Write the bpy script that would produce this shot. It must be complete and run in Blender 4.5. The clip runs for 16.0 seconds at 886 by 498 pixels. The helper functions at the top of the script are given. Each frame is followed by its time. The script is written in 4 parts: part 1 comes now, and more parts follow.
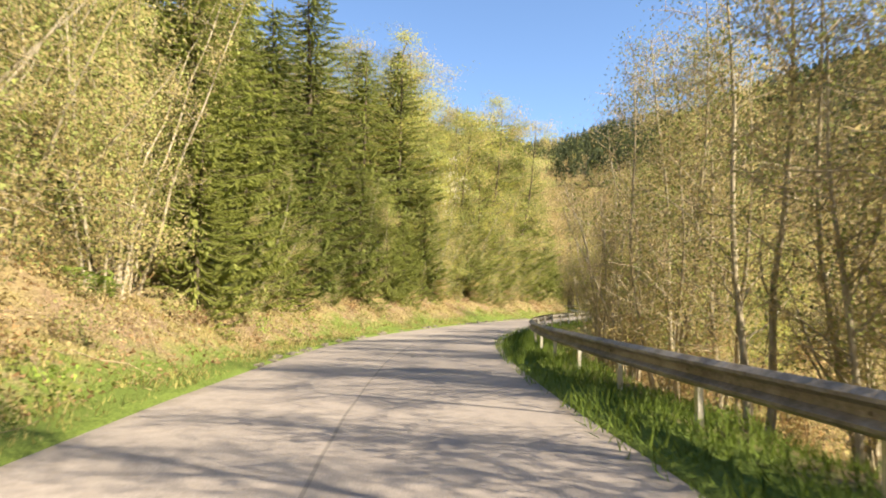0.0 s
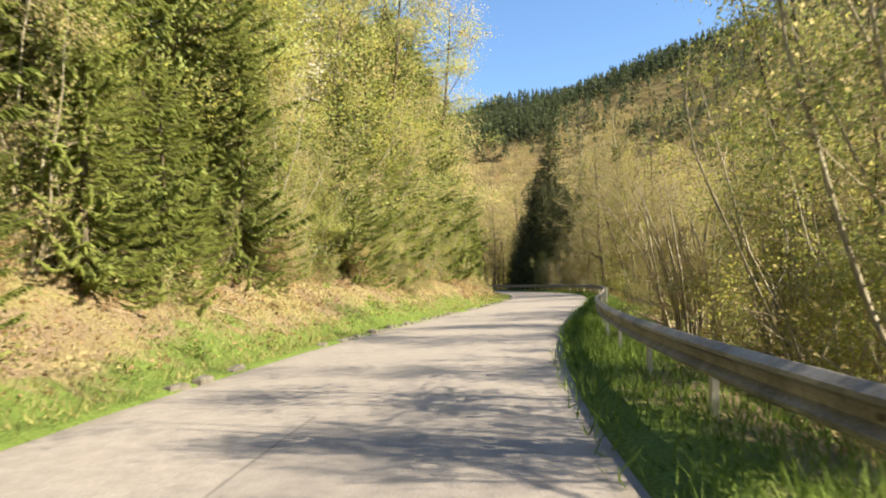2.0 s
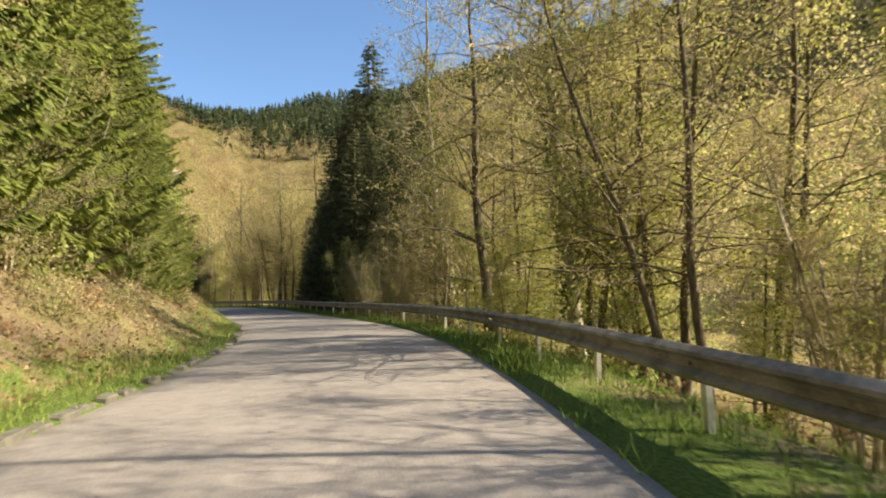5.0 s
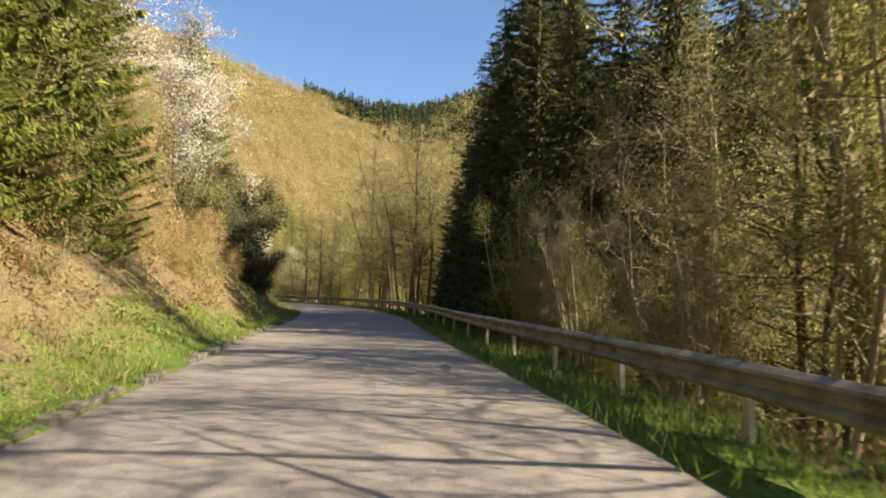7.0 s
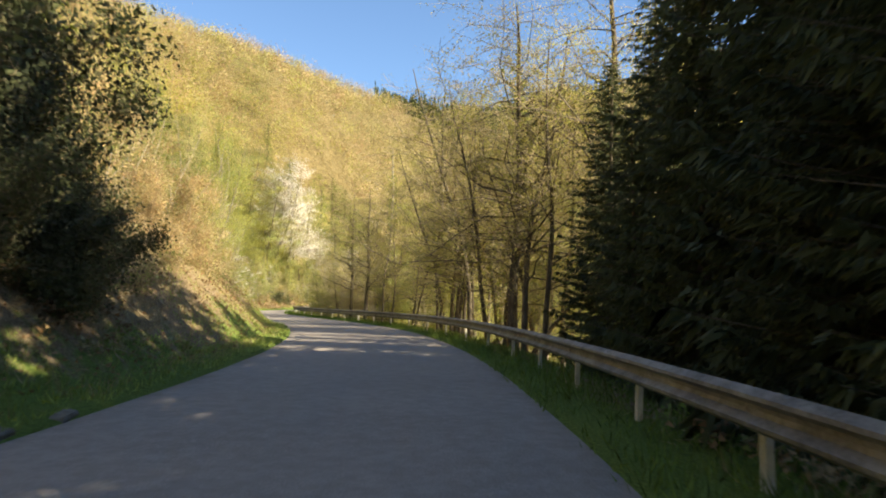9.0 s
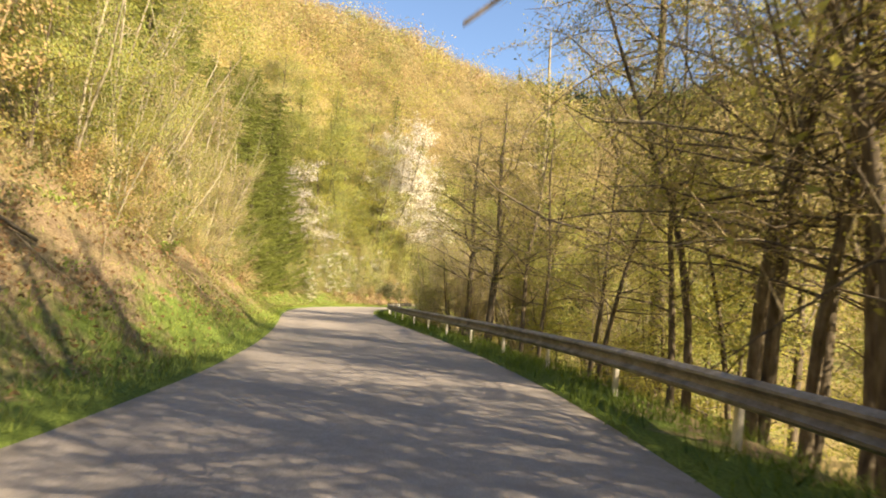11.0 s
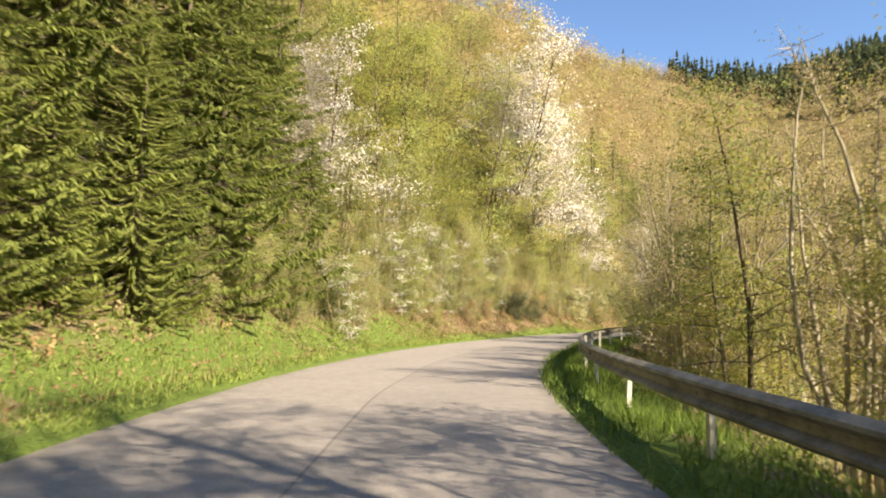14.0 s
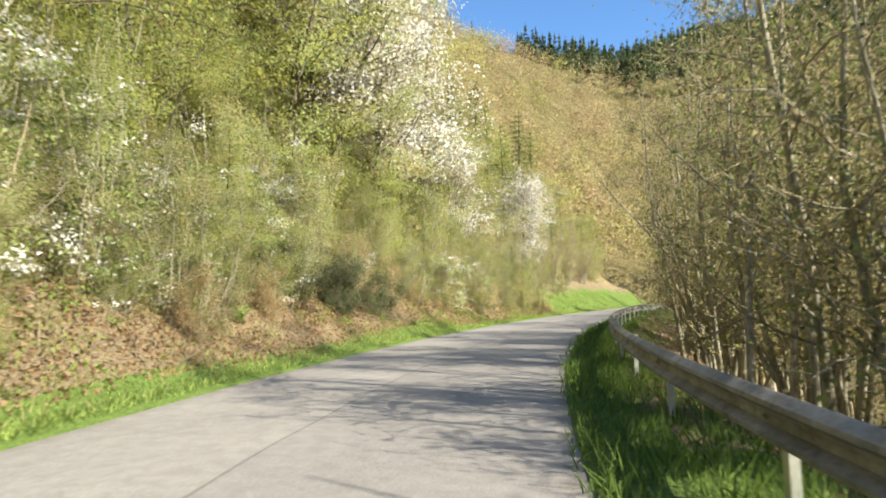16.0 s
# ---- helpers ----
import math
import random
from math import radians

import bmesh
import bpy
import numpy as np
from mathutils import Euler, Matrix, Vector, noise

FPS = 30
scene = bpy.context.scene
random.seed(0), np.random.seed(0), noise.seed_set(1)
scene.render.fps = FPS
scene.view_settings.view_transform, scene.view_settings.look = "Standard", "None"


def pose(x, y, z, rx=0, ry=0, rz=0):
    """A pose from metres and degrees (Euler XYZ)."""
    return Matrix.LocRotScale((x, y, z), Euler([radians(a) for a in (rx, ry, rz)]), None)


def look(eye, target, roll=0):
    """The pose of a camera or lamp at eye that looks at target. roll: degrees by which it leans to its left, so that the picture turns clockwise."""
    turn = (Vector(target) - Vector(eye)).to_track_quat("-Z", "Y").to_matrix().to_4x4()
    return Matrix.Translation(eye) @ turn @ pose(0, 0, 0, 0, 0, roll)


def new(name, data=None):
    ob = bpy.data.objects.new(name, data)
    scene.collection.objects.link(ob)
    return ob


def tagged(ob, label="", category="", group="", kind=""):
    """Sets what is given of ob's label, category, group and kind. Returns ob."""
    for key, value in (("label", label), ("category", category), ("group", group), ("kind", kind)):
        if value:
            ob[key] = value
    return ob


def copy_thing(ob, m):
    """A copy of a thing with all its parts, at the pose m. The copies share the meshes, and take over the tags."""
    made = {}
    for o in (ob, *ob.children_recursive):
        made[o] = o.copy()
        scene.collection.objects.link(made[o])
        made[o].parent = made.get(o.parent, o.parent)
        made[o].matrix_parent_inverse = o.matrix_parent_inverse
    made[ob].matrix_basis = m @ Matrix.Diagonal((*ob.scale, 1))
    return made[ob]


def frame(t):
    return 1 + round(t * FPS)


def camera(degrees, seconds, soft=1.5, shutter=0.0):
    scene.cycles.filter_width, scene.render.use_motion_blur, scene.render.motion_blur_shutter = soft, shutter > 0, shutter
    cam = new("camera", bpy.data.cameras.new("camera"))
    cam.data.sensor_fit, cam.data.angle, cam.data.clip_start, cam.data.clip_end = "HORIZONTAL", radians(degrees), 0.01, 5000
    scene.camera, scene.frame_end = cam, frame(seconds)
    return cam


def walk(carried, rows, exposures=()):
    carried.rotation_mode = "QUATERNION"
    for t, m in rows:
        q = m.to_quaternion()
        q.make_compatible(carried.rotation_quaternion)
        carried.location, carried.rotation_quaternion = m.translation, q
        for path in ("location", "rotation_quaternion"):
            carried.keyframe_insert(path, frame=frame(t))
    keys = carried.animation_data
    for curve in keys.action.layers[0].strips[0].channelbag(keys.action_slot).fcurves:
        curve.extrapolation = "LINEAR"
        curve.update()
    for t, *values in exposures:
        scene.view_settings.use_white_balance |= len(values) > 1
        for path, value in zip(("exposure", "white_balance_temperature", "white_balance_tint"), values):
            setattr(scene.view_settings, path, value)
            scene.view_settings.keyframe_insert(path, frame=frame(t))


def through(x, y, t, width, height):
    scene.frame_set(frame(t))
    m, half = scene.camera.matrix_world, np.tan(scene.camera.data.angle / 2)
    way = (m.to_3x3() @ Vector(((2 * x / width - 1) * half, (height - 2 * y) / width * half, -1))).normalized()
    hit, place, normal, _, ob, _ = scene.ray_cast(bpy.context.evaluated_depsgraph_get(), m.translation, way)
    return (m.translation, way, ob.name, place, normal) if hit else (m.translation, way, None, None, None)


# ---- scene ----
cam = camera(66.2, 16.0, soft=1.9, shutter=0.12)
PATH = [
    (0.0, 0.00, -0.00, 1.25, 4.54, 0.13, -2.98),
    (0.5, 0.20, 6.07, 1.25, 4.01, 0.41, -3.26),
    (1.0, 0.58, 12.09, 1.25, 3.68, 1.07, -4.66),
    (1.5, 1.31, 18.09, 1.25, 3.45, 2.05, -8.09),
    (2.0, 2.43, 24.06, 1.25, 2.95, 2.58, -12.23),
    (2.5, 3.95, 29.98, 1.25, 2.54, 2.76, -16.50),
    (3.0, 5.87, 35.80, 1.25, 2.35, 3.10, -21.34),
    (3.5, 8.18, 41.46, 1.25, 2.47, 3.59, -25.22),
    (4.0, 10.73, 47.04, 1.25, 2.68, 3.50, -27.59),
    (4.5, 13.40, 52.55, 1.25, 2.99, 2.96, -28.38),
    (5.0, 16.03, 58.08, 1.25, 3.34, 2.04, -27.49),
    (5.5, 18.50, 63.68, 1.25, 3.75, 0.82, -24.85),
    (6.0, 20.70, 69.39, 1.25, 4.11, -0.58, -21.25),
    (6.5, 22.37, 75.04, 1.25, 4.13, -1.43, -17.96),
    (7.0, 23.45, 80.71, 1.25, 3.71, -0.93, -14.71),
    (7.5, 24.53, 86.38, 1.25, 3.28, -0.81, -12.19),
    (8.0, 25.61, 92.20, 1.25, 3.93, -0.32, -11.08),
    (8.5, 26.59, 98.10, 1.25, 4.51, -0.42, -9.84),
    (9.0, 27.48, 104.05, 1.25, 4.57, -0.85, -8.38),
    (9.5, 28.25, 110.06, 1.25, 4.38, -1.51, -6.48),
    (10.0, 28.78, 116.13, 1.25, 4.20, -2.30, -3.96),
    (10.5, 28.94, 122.26, 1.25, 4.32, -3.09, -0.75),
    (11.0, 28.69, 128.43, 1.25, 4.24, -3.98, 2.94),
    (11.5, 27.98, 134.48, 1.25, 3.97, -4.03, 6.47),
    (12.0, 26.90, 140.53, 1.25, 3.91, -3.91, 10.31),
    (12.5, 25.64, 146.37, 1.25, 5.06, -3.39, 11.72),
    (13.0, 24.43, 152.11, 1.25, 6.27, -2.38, 11.30),
    (13.5, 23.27, 157.57, 1.25, 6.00, -1.67, 11.39),
    (14.0, 22.25, 163.09, 1.25, 5.35, -0.94, 11.35),
    (14.5, 21.50, 168.63, 1.25, 5.01, -0.09, 10.37),
    (15.0, 21.10, 174.28, 1.25, 5.09, 1.04, 6.86),
    (15.5, 20.83, 179.91, 1.25, 4.70, 1.27, 3.10),
    (16.0, 20.93, 185.70, 1.25, 4.34, 1.25, -1.16),
]
EXPOSURES = [(0.0, 1.52, 6800, 12), (1.5, 1.53, 6550, 9), (3.0, 1.28, 6450, 8), (5.5, 1.2, 6700, 9), (7.0, 1.15, 6850, 10), (8.0, 1.2, 6600, 7), (10.3, 1.66, 7400, 10), (11.5, 1.5, 7600, 14), (13.0, 1.5, 7500, 15), (14.5, 1.32, 6200, 8), (15.5, 1.4, 5750, 2), (16.0, 1.31, 5750, 4)]
walk(cam, [(t, pose(x, y, z, 90 + pitch, roll, yaw)) for t, x, y, z, pitch, roll, yaw in PATH], EXPOSURES)
# the middle of the road every six metres, and how far right of it the guard rail stands every twelve
MIDDLE = [(-0.55, -0.19), (-0.63, 5.85), (-0.48, 11.91), (-0.09, 17.99), (0.78, 24.06), (2.33, 30.00), (4.35, 35.80), (6.69, 41.44), (9.31, 46.95), (12.09, 52.42), (14.81, 57.94), (17.36, 63.53), (19.69, 69.20), (21.64, 75.02), (23.12, 80.90), (24.12, 86.72), (24.82, 92.43), (25.48, 98.10), (26.24, 103.82), (27.06, 109.66), (27.75, 115.62), (28.17, 121.68), (28.24, 127.81), (27.93, 133.96), (27.13, 139.93), (25.97, 145.66), (24.59, 151.29), (23.06, 156.98), (21.50, 162.75), (20.15, 168.53), (19.18, 174.27), (18.76, 180.06), (18.93, 186.00), (19.59, 192.03), (20.72, 198.04), (22.09, 203.98), (23.74, 209.83), (25.58, 215.58), (27.56, 221.27), (29.68, 226.91), (31.91, 232.50), (34.24, 238.04), (36.64, 243.54)]
RAIL_GAP = [3.58, 3.56, 3.51, 3.48, 3.46, 3.46, 3.48, 3.53, 3.48, 3.40, 3.44, 3.55, 3.55, 3.31, 3.31, 3.43, 3.54, 3.59, 3.60, 3.60, 3.60, 3.60]

# ---- the sun, the sky ----
SUN_ELEV, SUN_AZ = 36.0, 122.0   # azimuth clockwise from +y
world = bpy.data.worlds.new("sky")
scene.world = world
world.use_nodes = True
wn = world.node_tree
sky = wn.nodes.new("ShaderNodeTexSky")
sky.sky_type = "NISHITA"
sky.sun_disc = False
sky.sun_elevation, sky.sun_rotation = radians(SUN_ELEV), radians(SUN_AZ)
sky.air_density, sky.dust_density, sky.ozone_density = 1.0, 0.1, 5.0
wn.nodes["Background"].inputs[1].default_value = 0.092
wn.links.new(sky.outputs[0], wn.nodes["Background"].inputs[0])
sun_data = bpy.data.lights.new("sun", "SUN")
sun_data.energy, sun_data.angle, sun_data.color = 5.0, radians(0.6), (1.0, 0.88, 0.68)
sun = new("sun", sun_data)
_a, _e = radians(SUN_AZ), radians(SUN_ELEV)
sun.matrix_world = look((0, 0, 60), Vector((0, 0, 60)) - Vector((math.sin(_a) * math.cos(_e), math.cos(_a) * math.cos(_e), math.sin(_e))))

# ---- the line of the road ----
HALF, STRIDE = 2.6, 1.2
_k = np.array([2 * np.array(MIDDLE[0]) - MIDDLE[1], *MIDDLE, 2 * np.array(MIDDLE[-1]) - MIDDLE[-2]])
_line = []
for n in range(1, len(_k) - 2):
    p0, p1, p2, p3 = _k[n - 1:n + 3]
    for u in np.arange(5) / 5:
        _line.append(0.5 * (2 * p1 + (p2 - p0) * u + (2 * p0 - 5 * p1 + 4 * p2 - p3) * u * u + (3 * p1 - 3 * p2 + p3 - p0) * u ** 3))
_line = np.array(_line)
for _ in range(6):
    _line[1:-1] = (_line[:-2] + 2 * _line[1:-1] + _line[2:]) / 4
# carried on behind the start and past the end
_way = _line[1] - _line[0]
_ahead = [_line[0] - _way * k for k in range(60, 0, -1)]
_way = _line[-1] - _line[-3]
_tail, _h, _p = [], math.atan2(-_way[0], _way[1]), _line[-1]
for k in range(315):
    _h += radians(-0.10 if k < 155 else 0.0)
    _p = _p + STRIDE * np.array([-math.sin(_h), math.cos(_h)])
    _tail.append(_p)
LINE = np.array(_ahead + list(_line) + _tail)
LINE_S = (np.arange(len(LINE)) - 60) * STRIDE
_tan = np.gradient(LINE, axis=0)
for _ in range(3):
    _tan[1:-1] = (_tan[:-2] + 2 * _tan[1:-1] + _tan[2:]) / 4
_tan /= np.linalg.norm(_tan, axis=1)[:, None]


def spot(s, d):
    """World x, y at s metres along the road and d metres right of its middle; arrays too."""
    x, y = np.interp(s, LINE_S, LINE[:, 0]), np.interp(s, LINE_S, LINE[:, 1])
    tx, ty = np.interp(s, LINE_S, _tan[:, 0]), np.interp(s, LINE_S, _tan[:, 1])
    return x + d * ty, y - d * tx


def heading(s):
    return math.atan2(-float(np.interp(s, LINE_S, _tan[:, 0])), float(np.interp(s, LINE_S, _tan[:, 1])))


def wave(x, y, f, seed=0.0):
    """Cheap smooth unevenness between -1 and 1."""
    return (np.sin(x * f + 1.7 * np.sin(y * f * 0.7 + seed) + seed * 3.1) + np.sin(y * f * 1.3 + 1.3 * np.sin(x * f * 0.9 - seed) + seed * 1.7)) / 2


BANK_S = [-60, 0, 90, 108, 125, 158, 176, 200, 250, 600]
HILL_S, HILL_T = [-60, 0, 110, 150, 185, 260, 600], [0.5, 0.5, 0.5, 0.62, 0.85, 0.85, 0.7]
BANK_T = [0.5, 0.50, 0.58, 0.85, 0.95, 0.85, 0.6, 0.62, 0.6, 0.6]


def height(s, d):
    """The ground's height beside the road."""
    s, d = np.asarray(s, float), np.asarray(d, float)
    a, b = -d - HALF, d - HALF
    slope = np.interp(s, BANK_S, BANK_T)
    verge = 0.75 + 0.35 * np.sin(s * 0.11) + 0.2 * np.sin(s * 0.37)
    up = np.clip(a - verge, 0, None)
    left = 0.03 + 0.05 * np.clip(a, 0, 1) + slope * np.clip(up, 0, 7) + np.interp(s, HILL_S, HILL_T) * np.clip(up - 7, 0, 90) + 0.30 * np.clip(up - 97, 0, 120)
    left = left + np.clip(up, 0, 3) / 3 * (0.30 * wave(s, d, 0.9, 1.0) + 0.13 * wave(s, d, 2.3, 2.0))
    out = np.clip(b - 1.5, 0, None)
    right = 0.01 - 0.05 * np.clip(b, 0, 1.5) - 0.45 * np.clip(out, 0, 9) - 0.02 * np.clip(out - 9, 0, 36) + 0.42 * np.clip(out - 45, 0, 120) + 0.25 * np.clip(out - 165, 0, 200)
    right = right + np.clip(out, 0, 3) / 3 * (0.2 * wave(s, d, 0.7, 4.0)) + np.clip(b, 0, 0.5) * 0.06 * wave(s, d, 3.0, 5.0)
    return np.where(a > 0, left, np.where(b > 0, right, -0.01))


# ---- materials ----
def material(name, rough=0.8, metal=0.0, spec=0.3):
    m = bpy.data.materials.new(name)
    m.use_nodes = True
    b = m.node_tree.nodes["Principled BSDF"]
    b.inputs["Roughness"].default_value, b.inputs["Metallic"].default_value = rough, metal
    b.inputs["Specular IOR Level"].default_value = spec
    return m, m.node_tree.nodes, m.node_tree.links, b


def node(nodes, kind, **values):
    n = nodes.new(kind)
    for k, v in values.items():
        n.inputs[k].default_value = v
    return n


def noise_of(nodes, links, scale, detail=4.0, vector=None, rough=0.6):
    n = node(nodes, "ShaderNodeTexNoise", Scale=scale, Detail=detail, Roughness=rough)
    if vector is not None:
        links.new(vector, n.inputs["Vector"])
    return n.outputs[0]


def ramp(nodes, links, value, stops):
    r = nodes.new("ShaderNodeValToRGB")
    e = r.color_ramp.elements
    while len(e) < len(stops):
        e.new(0.5)
    for el, (p, c) in zip(e, stops):
        el.position, el.color = p, (*c, 1)
    links.new(value, r.inputs[0])
    return r.outputs[0]


def calc(nodes, links, op, a, b=None, c=None):
    n = nodes.new("ShaderNodeMath")
    n.operation = op
    for i, v in enumerate((a, b, c)):
        if v is None:
            continue
        if isinstance(v, (int, float)):
            n.inputs[i].default_value = v
        else:
            links.new(v, n.inputs[i])
    return n.outputs[0]


def mixed(nodes, links, fac, a, b, mode="MIX"):
    n = nodes.new("ShaderNodeMix")
    n.data_type, n.blend_type = "RGBA", mode
    for i, v in ((0, fac), (6, a), (7, b)):
        if isinstance(v, (int, float)):
            n.inputs[i].default_value = v
        elif isinstance(v, tuple):
            n.inputs[i].default_value = (*v, 1)
        else:
            links.new(v, n.inputs[i])
    return n.outputs[2]


def bump(nodes, links, b, value, strength=0.5, distance=0.02):
    n = node(nodes, "ShaderNodeBump", Strength=strength, Distance=distance)
    links.new(value, n.inputs["Height"])
    links.new(n.outputs[0], b.inputs["Normal"])


def across_along(nodes, links):
    uv = nodes.new("ShaderNodeUVMap")
    sep = nodes.new("ShaderNodeSeparateXYZ")
    links.new(uv.outputs[0], sep.inputs[0])
    return uv.outputs[0], sep.outputs[0], sep.outputs[1]


def asphalt():
    m, n, l, b = material("asphalt", 0.85, 0, 0.25)
    uv, d, s = across_along(n, l)
    geo = n.new("ShaderNodeNewGeometry").outputs["Position"]
    fine = noise_of(n, l, 55, 3, geo)
    patch = noise_of(n, l, 0.5, 4, geo)
    base = ramp(n, l, fine, [(0.3, (0.20, 0.176, 0.157)), (0.7, (0.40, 0.355, 0.313))])
    base = mixed(n, l, ramp(n, l, patch, [(0.35, (0, 0, 0)), (0.75, (0.5, 0.5, 0.5))]), base, (0.40, 0.356, 0.313))
    worn = noise_of(n, l, 4.5, 6, geo, 0.7)
    base = mixed(n, l, ramp(n, l, worn, [(0.40, (0.4, 0.4, 0.4)), (0.58, (0, 0, 0))]), base, (0.20, 0.172, 0.15))
    # a paving seam that wanders a little, and the darker half on its right
    seam = calc(n, l, "ADD", d, calc(n, l, "MULTIPLY", calc(n, l, "SUBTRACT", noise_of(n, l, 0.12, 2, geo), 0.5), 0.25))
    dist = calc(n, l, "ABSOLUTE", calc(n, l, "ADD", seam, 0.1))
    there = calc(n, l, "MAXIMUM", calc(n, l, "LESS_THAN", s, 31.0), calc(n, l, "GREATER_THAN", s, 168.0))
    crack = calc(n, l, "MULTIPLY", calc(n, l, "LESS_THAN", dist, 0.018), there)
    half = calc(n, l, "MULTIPLY", calc(n, l, "GREATER_THAN", seam, -0.1), there)
    base = mixed(n, l, calc(n, l, "MULTIPLY", half, 0.2), base, (0.17, 0.155, 0.145))
    base = mixed(n, l, calc(n, l, "MULTIPLY", crack, 0.35), base, (0.04, 0.04, 0.04))
    # dirt at the edges
    edge = calc(n, l, "SUBTRACT", calc(n, l, "ABSOLUTE", d), calc(n, l, "MULTIPLY", noise_of(n, l, 1.8, 5, geo), 1.1))
    dirt = ramp(n, l, calc(n, l, "SUBTRACT", edge, 1.5), [(0.25, (0, 0, 0)), (0.75, (0.6, 0.6, 0.6))])
    base = mixed(n, l, dirt, base, (0.15, 0.125, 0.085))
    l.new(base, b.inputs["Base Color"])
    bump(n, l, b, calc(n, l, "SUBTRACT", fine, crack), 0.5, 0.008)
    return m


def soil():
    m, n, l, b = material("bank", 0.95, 0, 0.1)
    uv, d, s = across_along(n, l)
    geo = n.new("ShaderNodeNewGeometry").outputs["Position"]
    big, mid, fine = noise_of(n, l, 0.25, 3, geo), noise_of(n, l, 2.2, 5, geo), noise_of(n, l, 22, 4, geo)
    litter = ramp(n, l, fine, [(0.25, (0.085, 0.058, 0.034)), (0.5, (0.24, 0.175, 0.105)), (0.75, (0.41, 0.32, 0.20))])
    green = ramp(n, l, fine, [(0.25, (0.055, 0.085, 0.016)), (0.7, (0.20, 0.27, 0.06))])
    straw = ramp(n, l, fine, [(0.3, (0.17, 0.14, 0.055)), (0.7, (0.38, 0.33, 0.15))])
    off = calc(n, l, "SUBTRACT", calc(n, l, "ABSOLUTE", d), 2.6)
    lean = calc(n, l, "ADD", calc(n, l, "MULTIPLY", off, -0.24), calc(n, l, "ADD", calc(n, l, "MULTIPLY", mid, 0.7), calc(n, l, "MULTIPLY", big, 0.9)))
    lean = calc(n, l, "ADD", lean, calc(n, l, "ADD", calc(n, l, "MULTIPLY", calc(n, l, "MULTIPLY", calc(n, l, "GREATER_THAN", s, 176.0), calc(n, l, "LESS_THAN", s, 198.0)), 0.26), calc(n, l, "MULTIPLY", calc(n, l, "GREATER_THAN", s, 241.0), 0.9)))
    lean = calc(n, l, "SUBTRACT", lean, calc(n, l, "MULTIPLY", calc(n, l, "MULTIPLY", calc(n, l, "GREATER_THAN", s, 198.0), calc(n, l, "GREATER_THAN", off, 0.9)), 0.3))
    grassy = ramp(n, l, lean, [(0.40, (0, 0, 0)), (0.56, (1, 1, 1))])
    strawy = ramp(n, l, noise_of(n, l, 0.8, 4, geo), [(0.42, (0, 0, 0)), (0.58, (0.9, 0.9, 0.9))])
    strawy = mixed(n, l, calc(n, l, "GREATER_THAN", s, 100.0), strawy, calc(n, l, "MULTIPLY", strawy, 0.4))
    strawy = mixed(n, l, calc(n, l, "GREATER_THAN", s, 190.0), strawy, calc(n, l, "MULTIPLY", strawy, 0.4))
    c = mixed(n, l, strawy, litter, straw)
    c = mixed(n, l, grassy, c, green)
    floor = ramp(n, l, noise_of(n, l, 1.1, 6, geo, 0.75), [(0.3, (0.14, 0.11, 0.04)), (0.5, (0.30, 0.23, 0.10)), (0.7, (0.44, 0.36, 0.16))])
    c = mixed(n, l, ramp(n, l, calc(n, l, "MULTIPLY", off, 0.05), [(0.25, (0, 0, 0)), (0.45, (1, 1, 1))]), c, floor)
    l.new(c, b.inputs["Base Color"])
    bump(n, l, b, calc(n, l, "ADD", fine, mid), 0.9, 0.08)
    return m


def woodland():
    m, n, l, b = material("woodland", 0.95, 0, 0.1)
    geo = n.new("ShaderNodeNewGeometry").outputs["Position"]
    big, mid, fine = noise_of(n, l, 0.012, 4, geo), noise_of(n, l, 0.13, 6, geo, 0.75), noise_of(n, l, 0.6, 5, geo, 0.8)
    c = ramp(n, l, mid, [(0.3, (0.20, 0.16, 0.06)), (0.5, (0.34, 0.27, 0.12)), (0.7, (0.46, 0.38, 0.18))])
    c = mixed(n, l, ramp(n, l, big, [(0.45, (0, 0, 0)), (0.62, (0.7, 0.7, 0.7))]), c, ramp(n, l, fine, [(0.35, (0.08, 0.09, 0.03)), (0.65, (0.26, 0.26, 0.07))]))
    c = mixed(n, l, 0.5, c, ramp(n, l, fine, [(0.35, (0.12, 0.085, 0.04)), (0.65, (0.42, 0.33, 0.16))]))
    l.new(c, b.inputs["Base Color"])
    bump(n, l, b, calc(n, l, "ADD", mid, fine), 1.0, 2.5)
    return m


def leafy(name, dark, light, through=0.4, rough=0.7):
    """Thin leaves: dark to light from leaf to leaf and from tree to tree, and some light passes through."""
    m, n, l, b = material(name, rough, 0, 0.25)
    geo, info = n.new("ShaderNodeNewGeometry"), n.new("ShaderNodeObjectInfo")
    v = calc(n, l, "ADD", calc(n, l, "MULTIPLY", geo.outputs["Random Per Island"], 0.55), calc(n, l, "MULTIPLY", info.outputs["Random"], 0.45))
    c = ramp(n, l, v, [(0.05, dark), (0.95, light)])
    l.new(c, b.inputs["Base Color"])
    t = n.new("ShaderNodeBsdfTranslucent")
    l.new(c, t.inputs[0])
    mix = node(n, "ShaderNodeMixShader", Fac=through)
    l.new(b.outputs[0], mix.inputs[1])
    l.new(t.outputs[0], mix.inputs[2])
    l.new(mix.outputs[0], n["Material Output"].inputs[0])
    return m


